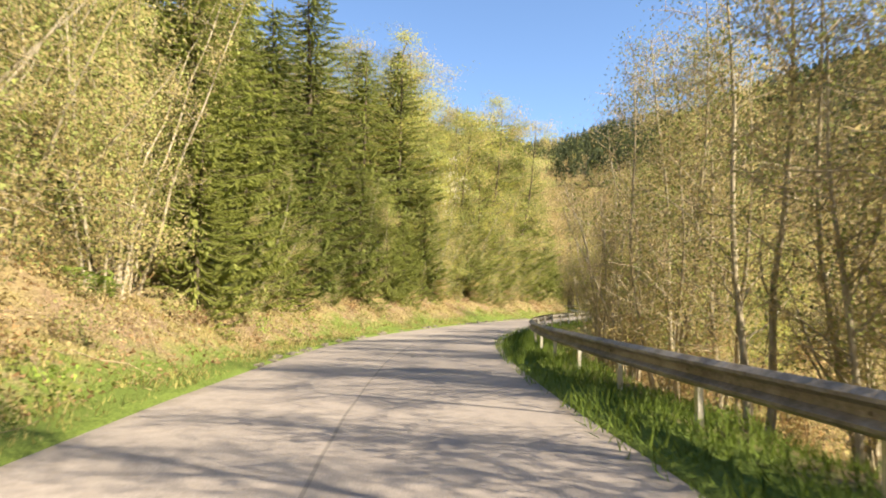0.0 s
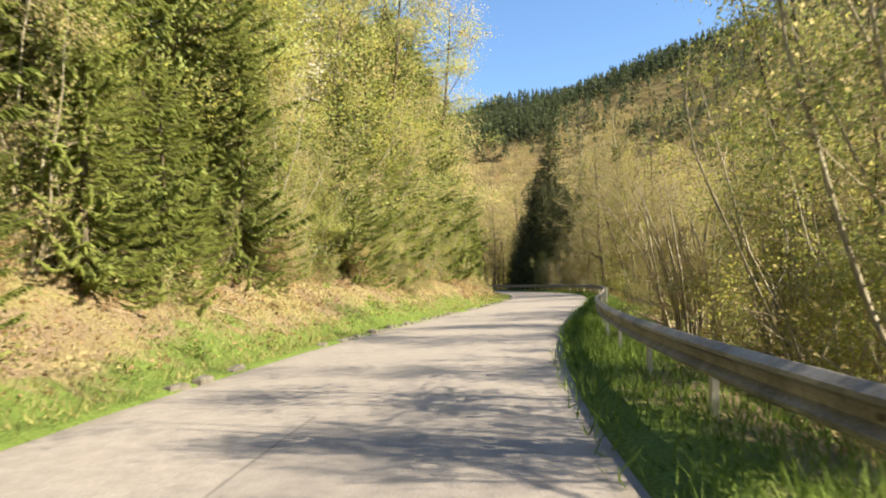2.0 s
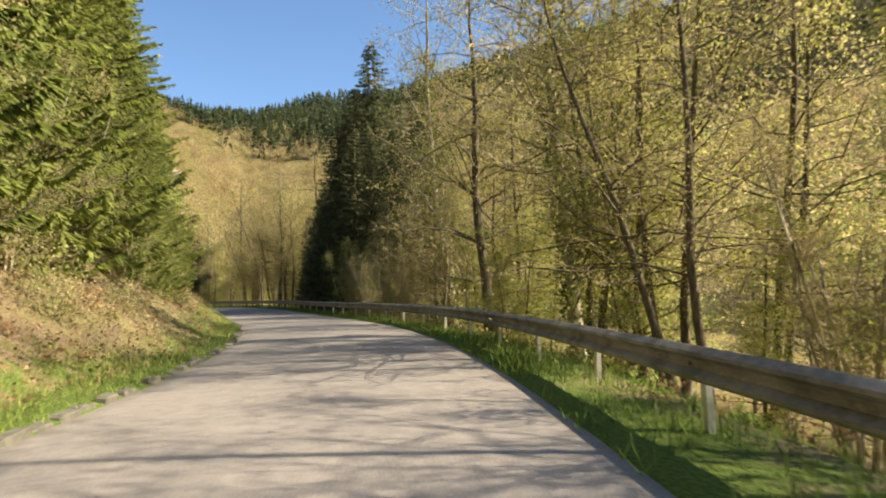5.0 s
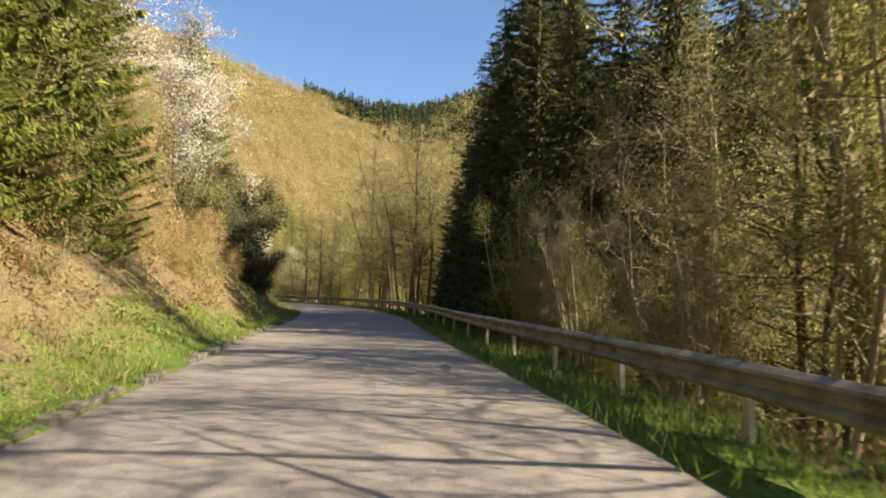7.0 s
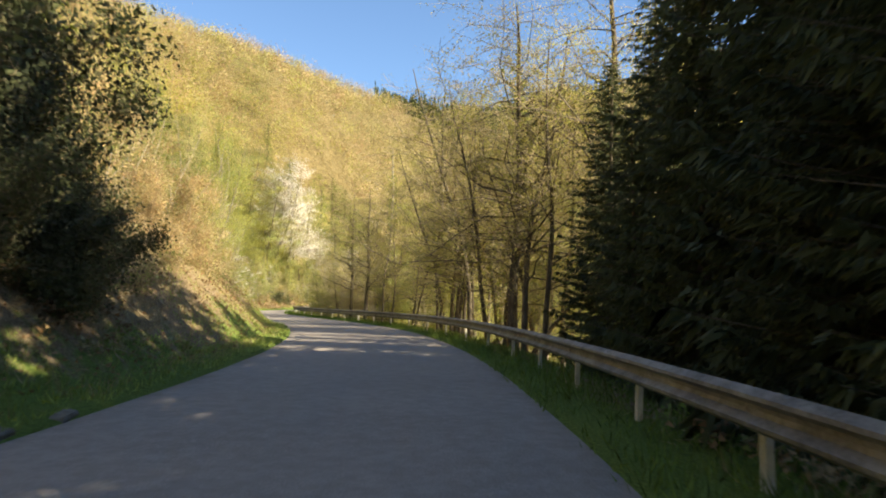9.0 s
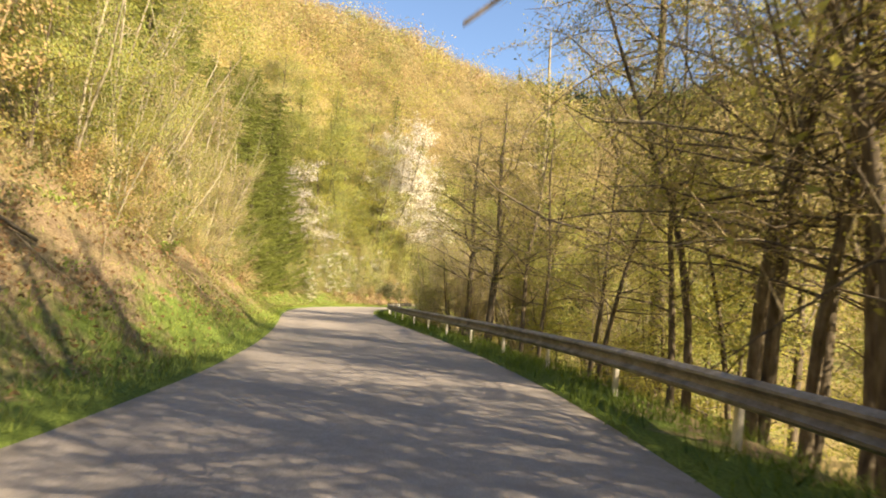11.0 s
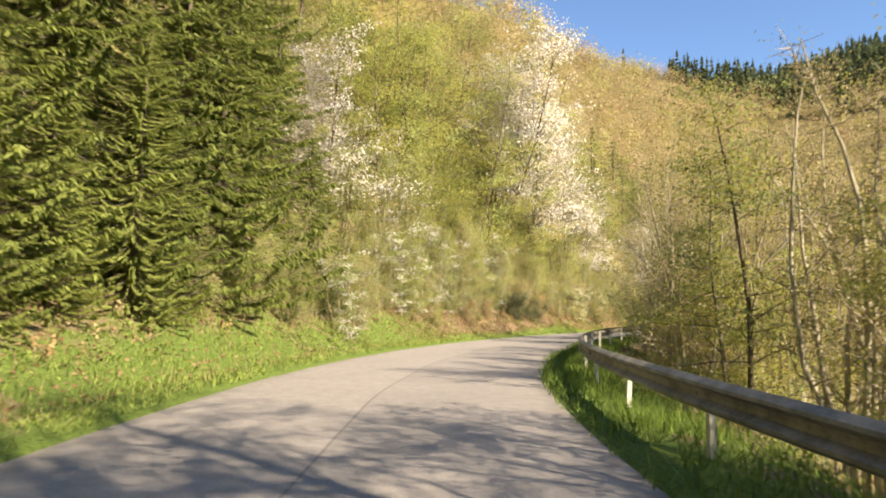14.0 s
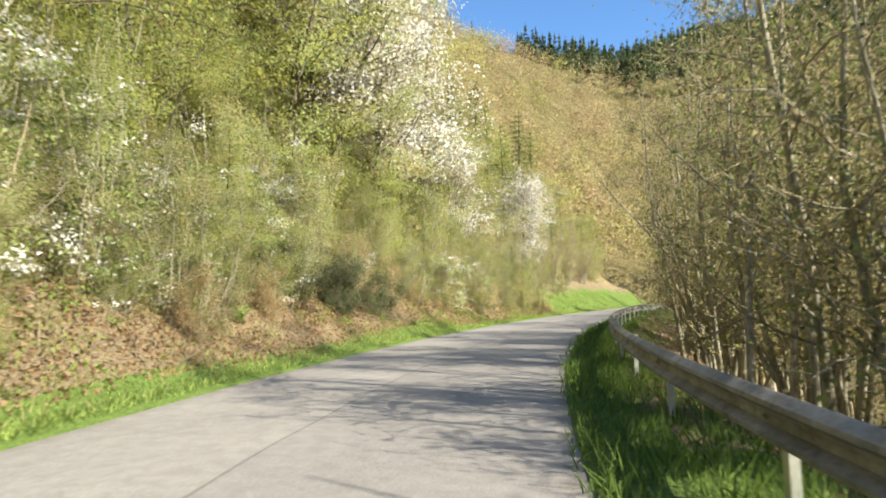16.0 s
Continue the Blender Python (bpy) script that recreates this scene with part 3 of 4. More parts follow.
def broadleaf(seed, tall, wide, leaf, stems=1, limbs=14, twigs=7, per=7, size=0.16, bark_mat=None, low=0.3, lean=0.0, accent=None, ivy=False, thick=1.0, spread=1.0, sprigs=1.0, puff=0.16, share=0.5, dome=False, rise=0.35, flat=1.0):
    """A leafing tree or shrub: stems, limbs, twigs, and small leaves along the twigs. flat: below 1 the twigs spread in
    level layers, as on beech and hornbeam."""
    rng = np.random.default_rng(seed)
    trunk, crown = Build(), Build()
    bark_mat = bark_mat or M_BARK
    for n in range(stems):
        a = rng.uniform(0, 2 * np.pi)
        tip = (rng.uniform(0.04, 0.36) if stems > 1 else 0.0) * spread
        way = np.array([math.cos(a) * tip + lean, math.sin(a) * tip, 1.0])
        ht = tall * (rng.uniform(0.6, 1.0) if stems > 1 else 1.0)
        root = (math.cos(a) * 0.25 * (stems > 1), math.sin(a) * 0.25 * (stems > 1), -0.5)
        pts = grow(rng, root, way, ht + 0.5, 0.10 if stems > 2 else 0.065, 9, 0.05 if stems > 2 else 0.09)
        r0 = (0.009 * ht + 0.025) * (0.5 if stems > 2 else 1.0) * thick
        rad = r0 * np.linspace(1, 0.12, 10) ** 0.9
        rad[0] *= 1.35
        trunk.tube(pts, rad, 6 if stems < 3 else 4)
        for _ in range(limbs):
            f = rng.uniform(low, 0.98)
            p = np.array([np.interp(f, np.linspace(0, 1, 10), pts[:, k]) for k in range(3)])
            b2 = rng.uniform(0, 2 * np.pi)
            ln = wide * ((0.35 + 0.85 * math.sin(math.pi * min(1.0, 0.15 + 0.75 * f))) if dome else (1.15 - f * 0.75)) * rng.uniform(0.5, 1.15)
            lw = np.array([math.cos(b2), math.sin(b2), (rng.uniform(0.25, 1.3) if dome else rng.uniform(0.0, 0.9)) * (0.25 + 0.75 * flat)])
            limb = grow(rng, p, lw, ln, 0.3, 4, 0.03 if flat > 0.9 else 0.0)
            rr = np.interp(f, np.linspace(0, 1, 10), rad) * 0.38
            trunk.tube(limb, np.linspace(rr, 0.006, 5), 3)
            for t in rng.uniform(0.15, 1.0, twigs):
                q = np.array([np.interp(t, np.linspace(0, 1, 5), limb[:, k]) for k in range(3)])
                tl = rng.uniform(0.4, 1.0) * (0.3 + ln * 0.25)
                tway = (rng.normal(size=3) + (0, 0, rise)) * (1, 1, flat)
                end = q + tway / np.linalg.norm(tway) * tl
                if rng.random() < sprigs:
                    crown.tube(np.array([q, end]), [0.008, 0.003], 3, 1)
                k = int(rng.integers(max(1, per - 2), per + 3))
                tt = rng.uniform(0.15, 1.15, k)
                c = q + (end - q) * tt[:, None] + rng.normal(size=(k, 3)) * puff * np.array([1, 1, flat])
                ll = rng.uniform(0.6, 1.3, k) * size
                mats = 2 if accent and rng.random() < share else 0
                crown.leaves(c, rng.normal(size=(k, 3)) + (0, 0, -0.2), ll, ll * 0.7, rng, mats, 0.5, (c - p) * 0.6 + (end - q) * 0.5 + (c - (0, 0, ht * 0.5)) * (0.5, 0.5, 0.15) + (0, 0, 0.3 + 0.9 * (1 - flat)))
        if ivy:
            k = 900
            f = rng.uniform(0.05, 0.85, k)
            p = np.stack([np.interp(f, np.linspace(0, 1, 10), pts[:, m]) for m in range(3)], -1)
            a = rng.uniform(0, 2 * np.pi, k)
            p[:, 0] += np.cos(a) * (r0 * 1.2 + 0.08 * rng.random(k))
            p[:, 1] += np.sin(a) * (r0 * 1.2 + 0.08 * rng.random(k))
            crown.leaves(p, rng.normal(size=(k, 3)) + (0, 0, -1), 0.15, 0.13, rng, 3)
    return trunk.mesh("trunk", [bark_mat], True), crown.mesh("crown", [leaf, M_TWIG, accent or leaf, M_IVY])


KINDS = {}


def kind(key, name, label, category, meshes):
    """A first tree of its kind, parked at its own place later by copies."""
    KINDS[key] = (name, label, category, meshes)


for n in range(3):
    kind(f"spruce{n}", "spruce_tree", "green spruce with drooping needle branches on the bank", "tree", spruce(10 + n, 13 + 2.0 * n, 3.6 + 0.3 * n, M_SPRUCE, 130, step=0.4, bare=0.15, fine=0.5))
for n in range(2):
    kind(f"darkfir{n}", "fir_tree", "fir with dense needles below the road, shade put into their dark colour", "tree", spruce(20 + n, 14 + 3 * n, 3.6, M_FIR_SHADED, 40, 0.42, 0.2, 0.8))
    kind(f"farspruce{n}", "spruce_tree", "green spruce in the wood on the hillside", "tree", spruce(30 + n, 13 + 3 * n, 3.2, M_SPRUCE, 6, 0.7))
for n in range(3):
    kind(f"hazel{n}", "hazel_shrub", "many-stemmed hazel shrub with yellow-brown catkins and buds", "shrub", broadleaf(40 + n, 6.5 + n, 1.9, M_CATKIN, 7, 10, 7, 30, 0.062, M_PALE, 0.05, accent=M_GREEN, puff=0.2, sprigs=0.75, spread=1.5))
    kind(f"spring{n}", "young_tree", "slender young tree with fresh yellow-green spring leaves", "tree", broadleaf(50 + n, 9 + n, 2.5, M_LIME, 2, 28, 9, 30, 0.066, M_BARK, 0.08, 0.03 * n, M_GREEN, thick=0.8, puff=0.26, sprigs=0.6, flat=0.3))
    kind(f"willow{n}", "willow_shrub", "dense willow shrub with many pale stems and green buds", "shrub", broadleaf(60 + n, 7 + n, 1.7, M_GREEN, 9, 8, 7, 28, 0.06, M_PALE, 0.05, accent=M_LIME, puff=0.2, sprigs=0.6))
    kind(f"alder{n}", "alder_tree", "tall slim alder with a dark trunk and sparse fresh leaves", "tree", broadleaf(70 + n, 12 + n, 3.0, M_LIME, 2, 30, 11, 18, 0.055, M_BARK, 0.25, 0.05 * (n - 1), M_CATKIN, False, 0.9, 0.7, puff=0.18, dome=True, flat=0.55))
    kind(f"pale{n}", "thin_tree", "thin grey-barked young tree with sparse green leaves", "tree", broadleaf(80 + n, 9.5 + n, 1.9, M_GREEN, 2, 24, 9, 18, 0.055, M_PALE, 0.2, 0.03 * (n - 1), M_CATKIN, False, 0.7, 0.5, dome=True))
for n in range(2):
    kind(f"cherry{n}", "cherry_tree", "wild cherry tree covered in white spring blossom", "tree", broadleaf(90 + n, 9 + 2 * n, 3.0, M_BLOSSOM, 2, 34, 10, 22, 0.09, M_BARK, 0.3, 0, M_CATKIN, thick=0.8, puff=0.17, share=0.12, dome=True, flat=0.6))
    kind(f"twiggy{n}", "bare_shrub", "tall many-stemmed shrub with fine brown twigs and first buds", "shrub", broadleaf(160 + n, 8.0 + n, 1.7, M_CATKIN, 12, 11, 13, 9, 0.045, M_PALE, 0.22, accent=M_LIME, puff=0.14, thick=1.7, spread=0.85, rise=1.1))
    kind(f"russet{n}", "bare_shrub", "reddish-brown budding shrub on the sunny slope", "shrub", broadleaf(100 + n, 4.5 + n, 1.6, M_RUSSET, 7, 8, 6, 15, 0.095, M_TWIG, 0.05, accent=M_CATKIN, puff=0.2, sprigs=0.6))
    kind(f"bramble{n}", "bramble_bush", "low tangled bush with green and straw-coloured leaves", "bush", broadleaf(110 + n, 1.5 + 0.5 * n, 0.8, M_GREEN, 7, 5, 4, 9, 0.09, M_TWIG, 0.1, accent=M_STRAW, spread=2.0))
    kind(f"hillgreen{n}", "leafing_tree", "leafing tree in the wood on the hillside", "tree", broadleaf(120 + n, 9 + 2 * n, 3.4, M_LIME, 1, 32, 10, 42, 0.078, M_BARK, 0.05, accent=M_GREEN, sprigs=0.25, puff=0.26, dome=True, flat=0.45))
    kind(f"hillbrown{n}", "budding_tree", "brown budding tree in the wood on the hillside", "tree", broadleaf(130 + n, 9 + 2 * n, 3.4, M_CATKIN, 1, 32, 10, 42, 0.078, M_BARK, 0.05, accent=M_GREEN, sprigs=0.25, puff=0.26, dome=True, flat=0.45))
kind("thorn0", "blackthorn_shrub", "leafy green thorn shrub with scattered white blossom", "shrub", broadleaf(152, 6.0, 1.9, M_GREEN, 7, 10, 6, 20, 0.085, M_TWIG, 0.05, accent=M_BLOSSOM, puff=0.14, sprigs=0.6, share=0.32, flat=0.4))
kind("hillrusset0", "budding_tree", "reddish-brown budding tree on the sunny slope", "tree", broadleaf(135, 8, 3.2, M_RUSSET, 1, 30, 10, 40, 0.078, M_BARK, 0.05, accent=M_CATKIN, sprigs=0.25, puff=0.26, dome=True, flat=0.45))
kind("oak0", "oak_tree", "old oak with a stout bare trunk and crooked limbs", "tree", broadleaf(140, 14, 4.4, M_CATKIN, 1, 44, 13, 15, 0.08, M_BARK, 0.30, 0.04, M_LIME, False, 1.5, dome=True, flat=0.5))
kind("oak1", "oak_tree", "oak with an ivy-covered trunk and crooked limbs", "tree", broadleaf(141, 14, 3.8, M_CATKIN, 1, 40, 13, 15, 0.08, M_PALE, 0.32, 0.0, M_LIME, True, 1.4, dome=True, flat=0.5))
kind("holly0", "holly_bush", "large dark evergreen bush at the edge of the road", "bush", broadleaf(150, 4.8, 2.0, M_HOLLY, 8, 14, 7, 26, 0.12, M_TWIG, 0.02, accent=M_FIR_SHADED, spread=1.6, puff=0.25))

FIRST = {}


def plant(key, s, d, size=1.0, turn=None, sink=0.0, lean=(0.0, 0.0)):
    name, label, category, (trunk_me, crown_me) = KINDS[key]
    x, y = spot(s, d)
    z = float(height(s, d)) - sink
    turn = random.uniform(0, 360) if turn is None else turn
    m = pose(float(x), float(y), z, lean[0], lean[1], turn)
    if key not in FIRST:
        top = new(name)
        top.matrix_basis = m
        tagged(top, label, category, category + "s beside the road")
        child("trunk", trunk_me, top)
        child("crown", crown_me, top)
        FIRST[key] = top
    else:
        top = copy_thing(FIRST[key], m)
    top.scale = (size, size, size * random.uniform(0.92, 1.08))
    return top


def choose(keys):
    return random.choice(keys)


SP, HZ, SG, WL, AL, PL = [[f"{k}{n}" for n in range(3)] for k in ("spruce", "hazel", "spring", "willow", "alder", "pale")]
DF, CH, RU, BR, HG, HB, FS = [[f"{k}{n}" for n in range(2)] for k in ("darkfir", "cherry", "russet", "bramble", "hillgreen", "hillbrown", "farspruce")]

HR = ["hillrusset0"]
TW = ["twiggy0", "twiggy1"]

# single trees that stand out
for key, s, d, size in (
    ("spruce1", 19.8, -6.9, 0.9), ("spruce0", 25.6, -6.7, 0.9), ("spruce1", 22.6, -7.8, 1.0), ("spruce2", 30.0, -7.2, 0.95), ("spruce0", 36.0, -7.4, 1.0), ("spruce1", 41.0, -7.6, 1.0), ("hazel1", 44.0, -6.8, 1.25), ("hazel0", 48.0, -6.6, 1.2), ("willow1", 52.0, -6.8, 1.2), ("hazel2", 55.5, -6.8, 1.15), ("spruce2", 57.5, -8.5, 0.75), ("hillgreen0", 47.0, -8.5, 1.1), ("hillbrown1", 53.0, -8.5, 0.95), ("hillgreen1", 64.0, -8.5, 0.8), ("hillbrown0", 68.0, -8.0, 0.75), ("spruce0", 72.0, -8.0, 0.65), ("spruce1", 77.0, -8.5, 0.6),
    ("spruce2", 82.0, -8.0, 0.95), ("spruce0", 86.0, -7.6, 0.9), ("spruce1", 91.0, -7.2, 0.85), ("spruce0", 94.5, -7.0, 0.75), ("spruce1", 97.0, -7.6, 0.9), ("spruce2", 103.0, -9.0, 0.9), ("spruce0", 113.5, -10.5, 0.75), ("spruce0", 122.0, -8.6, 0.8),
    ("cherry0", 50.8, -9.0, 1.1), ("cherry1", 110.0, -9.0, 0.9), ("cherry0", 117.5, -8.2, 1.0), ("cherry1", 116.0, -9.5, 0.85), ("cherry1", 195.9, -7.4, 1.1), ("cherry1", 221.5, -11.0, 1.75), ("cherry0", 228.0, -9.0, 2.05), ("cherry1", 225.0, -10.0, 1.8), ("cherry0", 234.0, -11.0, 2.0), ("cherry0", 236.5, -8.0, 1.3), ("cherry0", 246.5, -6.6, 1.1),
    ("thorn0", 197.5, -5.4, 0.75), ("thorn0", 199.8, -5.7, 0.9), ("thorn0", 202.4, -5.3, 0.85), ("thorn0", 205.5, -5.6, 0.8), ("thorn0", 208.5, -5.4, 0.7), ("thorn0", 212.0, -6.0, 0.85),
    # the three small hollies past 205 m are added to darken the bank's shaded hollow
    ("holly0", 116.8, -6.2, 0.85), ("holly0", 119.0, -5.8, 0.85), ("holly0", 120.2, -7.0, 1.0), ("holly0", 117.5, -4.9, 0.5), ("holly0", 119.4, -4.6, 0.45), ("holly0", 120.8, -5.0, 0.5), ("holly0", 209.0, -4.9, 0.42), ("holly0", 211.5, -4.5, 0.38), ("holly0", 214.0, -4.2, 0.34),
    ("twiggy1", 163.2, -5.7, 0.8), ("twiggy0", 161.0, -6.0, 0.85), ("twiggy0", 158.2, -6.2, 0.8), ("twiggy1", 152.5, -6.4, 0.7), ("spruce1", 165.5, -9.5, 0.9), ("willow2", 168.2, -6.8, 0.95), ("spruce0", 170.8, -7.6, 0.9), ("spruce1", 174.2, -7.0, 0.85), ("spruce2", 177.6, -6.8, 0.85), ("spruce1", 187.5, -7.2, 1.0), ("spruce0", 184.5, -6.4, 0.9), ("spruce1", 181.0, -7.0, 0.95),
    ("oak0", 84.0, 6.2, 1.0), ("oak1", 77.1, 6.4, 1.05), ("alder1", 75.6, 6.0, 1.0), ("alder2", 73.7, 7.0, 1.0), ("alder0", 71.2, 6.2, 1.0),
    ("pale0", 14.5, 5.8, 1.0), ("pale1", 14.9, 6.0, 0.95), ("pale2", 10.3, 5.6, 1.0), ("pale0", 8.0, 6.0, 1.1),
    ("alder0", 150.3, 5.9, 0.9), ("alder1", 143.4, 5.9, 1.2), ("alder2", 140.6, 6.1, 1.25), ("alder0", 136.5, 6.0, 1.25), ("oak0", 133.6, 6.0, 1.05), ("alder2", 132.4, 6.3, 1.2), ("alder1", 141.8, 5.8, 0.95), ("alder2", 146.3, 6.4, 1.0),
    ("oak0", 166.8, 6.4, 0.85), ("oak0", 159.6, 5.6, 0.8), ("alder0", 170.1, 6.6, 0.75), ("alder2", 157.0, 6.6, 1.0), ("pale2", 213.7, 5.9, 1.0), ("pale0", 208.0, 6.0, 1.05), ("pale1", 203.6, 5.8, 1.0), ("pale2", 201.0, 6.0, 1.1), ("pale0", 198.6, 5.9, 1.0),
):
    plant(key, s, d, size)
# taller ones behind the front row, whose shade falls across the road
for key, s, d, size in (
    ("alder1", 5.0, 8.5, 1.1), ("pale0", 12.5, 9.0, 1.15), 
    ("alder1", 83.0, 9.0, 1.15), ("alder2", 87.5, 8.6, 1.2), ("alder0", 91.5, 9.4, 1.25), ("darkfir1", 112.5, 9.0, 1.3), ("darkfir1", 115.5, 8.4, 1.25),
):
    plant(key, s, d, size)
# crowns whose shade dapples the road
for s0, s1, gap in ((-8, 10, 3.6), (34, 48, 4.6), (62, 66, 4.6), (71.2, 96, 4.6), (126, 166, 3.4), (198.4, 226, 4.2)):
    for k, s in enumerate(np.arange(s0, s1, gap)):
        plant(f"pale{k % 3}" if s < 20 or s > 180 else f"oak{k // 3 % 2}" if k % 3 == 2 and s > 60 else f"spring{k % 3}", float(s) + random.uniform(-0.8, 0.8), random.uniform(7.5, 10.5), random.uniform(1.05, 1.35), sink=0.1)
# one that leans out over the valley
plant("alder2", 133.2, 6.4, 0.85, math.degrees(heading(133.2)), 0.0, (0.0, 36.0))


def row(s0, s1, gap, d0, d1, keys, size0, size1, sink=0.1):
    random.seed(int(s0 * 131 + s1 * 17 + abs(d0) * 10))
    s = s0 + random.uniform(0, gap)
    while s < s1:
        plant(choose(keys), s, random.uniform(d0, d1), random.uniform(size0, size1), sink=sink)
        s += gap * random.uniform(0.7, 1.35)


# the uphill side
row(2, 18, 1.8, -7.8, -6.0, HZ, 0.8, 1.15)
row(22, 60, 2.4, -7.8, -5.8, HZ + SP[:1] + SG, 0.6, 0.95)
row(18, 60, 1.9, -6.0, -4.8, RU + HZ + BR, 0.2, 0.38)
row(17, 42, 1.8, -6.3, -5.3, SP + SP + HZ[:1], 0.26, 0.5)
row(42, 64, 1.6, -6.4, -5.3, HZ + WL + SP[:1], 0.4, 0.65)
row(82, 100, 1.8, -6.4, -5.6, SP + HZ[:1] + WL[:1], 0.3, 0.5)
row(60, 100, 2.4, -8.0, -5.6, HZ + SG[:1] + WL[:1], 0.55, 0.9)
row(96, 116, 1.7, -9.5, -6.8, RU + RU + HZ[:1], 0.6, 1.0)
row(96, 116, 1.5, -6.8, -5.4, RU, 0.3, 0.55)
row(94, 117, 1.3, -5.6, -4.6, RU + BR, 0.2, 0.38)
row(122, 147, 1.9, -9.0, -6.6, RU + RU + HZ + SG[:1], 0.5, 0.9)
row(147, 166, 1.7, -9.0, -6.4, WL + SG + HZ, 0.6, 1.0)
row(122, 165, 2.6, -6.8, -5.4, RU + BR, 0.3, 0.5)
row(163, 179, 3.4, -6.8, -5.8, HZ + WL[:1] + TW, 0.4, 0.6)
row(176, 194, 1.7, -6.2, -5.2, SP + HZ[:1] + WL[:1], 0.3, 0.5)
row(160, 178, 1.6, -6.4, -5.2, TW + HZ + RU, 0.35, 0.6)
row(146, 166, 2.0, -7.0, -5.4, RU + HZ + WL, 0.35, 0.6)
row(192, 216, 2.2, -8.0, -6.4, WL + SG + HZ, 0.6, 0.9)
row(214, 223, 2.0, -7.0, -5.2, WL + HZ[:1] + SG[:1], 0.5, 0.8)
row(223, 246, 2.0, -7.6, -5.6, WL + HZ + RU, 0.5, 0.75)
row(223, 244, 2.2, -6.0, -4.6, BR + RU + HZ[:1], 0.3, 0.45)
row(250, 285, 2.4, -9.5, -7.2, HZ + TW + WL[:1], 0.6, 0.9)
row(243, 262, 2.6, -6.8, -5.6, WL[:1] + BR, 0.25, 0.5)
row(0, 180, 5.0, -6.0, -4.6, BR, 0.5, 0.9, 0.05)
row(180, 242, 1.8, -5.8, -4.6, BR + HZ[:1], 0.35, 0.7, 0.05)
row(2, 40, 2.6, -12.5, -9, SP + HZ + HB, 0.85, 1.15)
row(38, 72, 1.9, -10.5, -7.4, SP[:1] + HB + HG + HG, 1.2, 1.5)
row(66, 100, 2.2, -10.5, -8.0, SP[:2] + HB + HG, 1.05, 1.3)
row(40, 100, 2.4, -14.0, -10.5, SP[:1] + HB + HB + HG + HG, 1.2, 1.5)
row(100, 147, 2.8, -13, -9, HR + RU + HB[:1], 0.7, 1.0)
row(147, 166, 2.6, -13, -9, HG + WL + SG + FS[:1], 0.8, 1.1)
row(165, 200, 2.6, -13, -9, FS + HG + HB, 0.8, 1.1)
row(194, 219, 2.6, -13, -9, HG + WL + HG, 0.8, 1.1)
row(250, 295, 2.6, -13, -9, HB + HZ + HG[:1], 0.8, 1.1)
row(203, 240, 2.6, -14, -9, HG + HB + HG, 1.35, 1.7)
row(203, 236, 3.0, -21, -14, HG + HB + HR, 1.4, 1.8)
for d0, d1, gap in ((-19, -13, 3.2), (-27, -19, 3.8), (-38, -27, 5.0)):
    row(8, 100, gap, d0, d1, FS + HB + HB + HG, 0.95, 1.3)
    row(100, 165, gap, d0, d1, HB + HR + HR + HG[:1], 0.75, 1.05)
    row(165, 290, gap, d0, d1, HG + HB[:1] + FS[:1], 0.95, 1.3)

row(204, 224, 1.7, -5.6, -4.5, WL[:2] + HZ + RU, 0.3, 0.55)
row(196, 246, 1.2, -5.2, -4.0, BR + RU + WL[:1], 0.16, 0.42, 0.05)
row(188, 246, 1.2, -6.0, -4.5, WL + HZ + SG[:1] + ["thorn0"], 0.32, 0.58)

# the valley side
row(0, 24, 3.0, 6.2, 8.5, PL, 1.0, 1.25)
row(6, 24, 2.2, 6.0, 8.0, TW + TW + RU, 0.4, 0.65)
row(22, 56, 2.0, 6.0, 8.0, TW[:1] * 6 + WL[:1] + HZ, 0.7, 1.0)
row(54, 71, 2.4, 6.2, 8.5, SG + TW + HZ[:1], 0.6, 0.85)
row(70, 92, 2.6, 6.6, 9.0, SG + SG + TW[:1], 0.6, 1.0)
row(90, 104, 2.2, 6.4, 9.0, SG + PL, 0.95, 1.4)
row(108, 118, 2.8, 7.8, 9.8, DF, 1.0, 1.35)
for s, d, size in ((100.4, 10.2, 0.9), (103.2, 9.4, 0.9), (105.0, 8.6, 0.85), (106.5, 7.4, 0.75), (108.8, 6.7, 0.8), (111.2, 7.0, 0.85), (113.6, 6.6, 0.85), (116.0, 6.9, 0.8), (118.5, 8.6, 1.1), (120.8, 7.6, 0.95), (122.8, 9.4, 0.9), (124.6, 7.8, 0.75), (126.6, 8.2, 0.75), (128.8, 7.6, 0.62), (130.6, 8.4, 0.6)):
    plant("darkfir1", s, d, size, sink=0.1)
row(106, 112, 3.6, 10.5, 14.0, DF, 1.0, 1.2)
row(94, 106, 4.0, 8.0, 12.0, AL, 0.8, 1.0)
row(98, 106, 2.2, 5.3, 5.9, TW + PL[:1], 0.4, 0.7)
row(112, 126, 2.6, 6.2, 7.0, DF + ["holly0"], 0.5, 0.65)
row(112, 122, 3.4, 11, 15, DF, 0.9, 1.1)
row(94, 107, 2.0, 5.6, 6.8, PL + WL + TW + HZ[:1], 0.45, 0.8)
row(130, 150, 3.4, 6.8, 9.5, AL + AL + PL[:1], 1.05, 1.35)
row(150, 172, 3.0, 6.6, 9.5, SG + AL[:1] + TW, 0.8, 1.1)
row(165, 186, 2.4, 6.0, 8.0, HZ + TW[:1] * 4 + SG[:1], 0.6, 0.9)
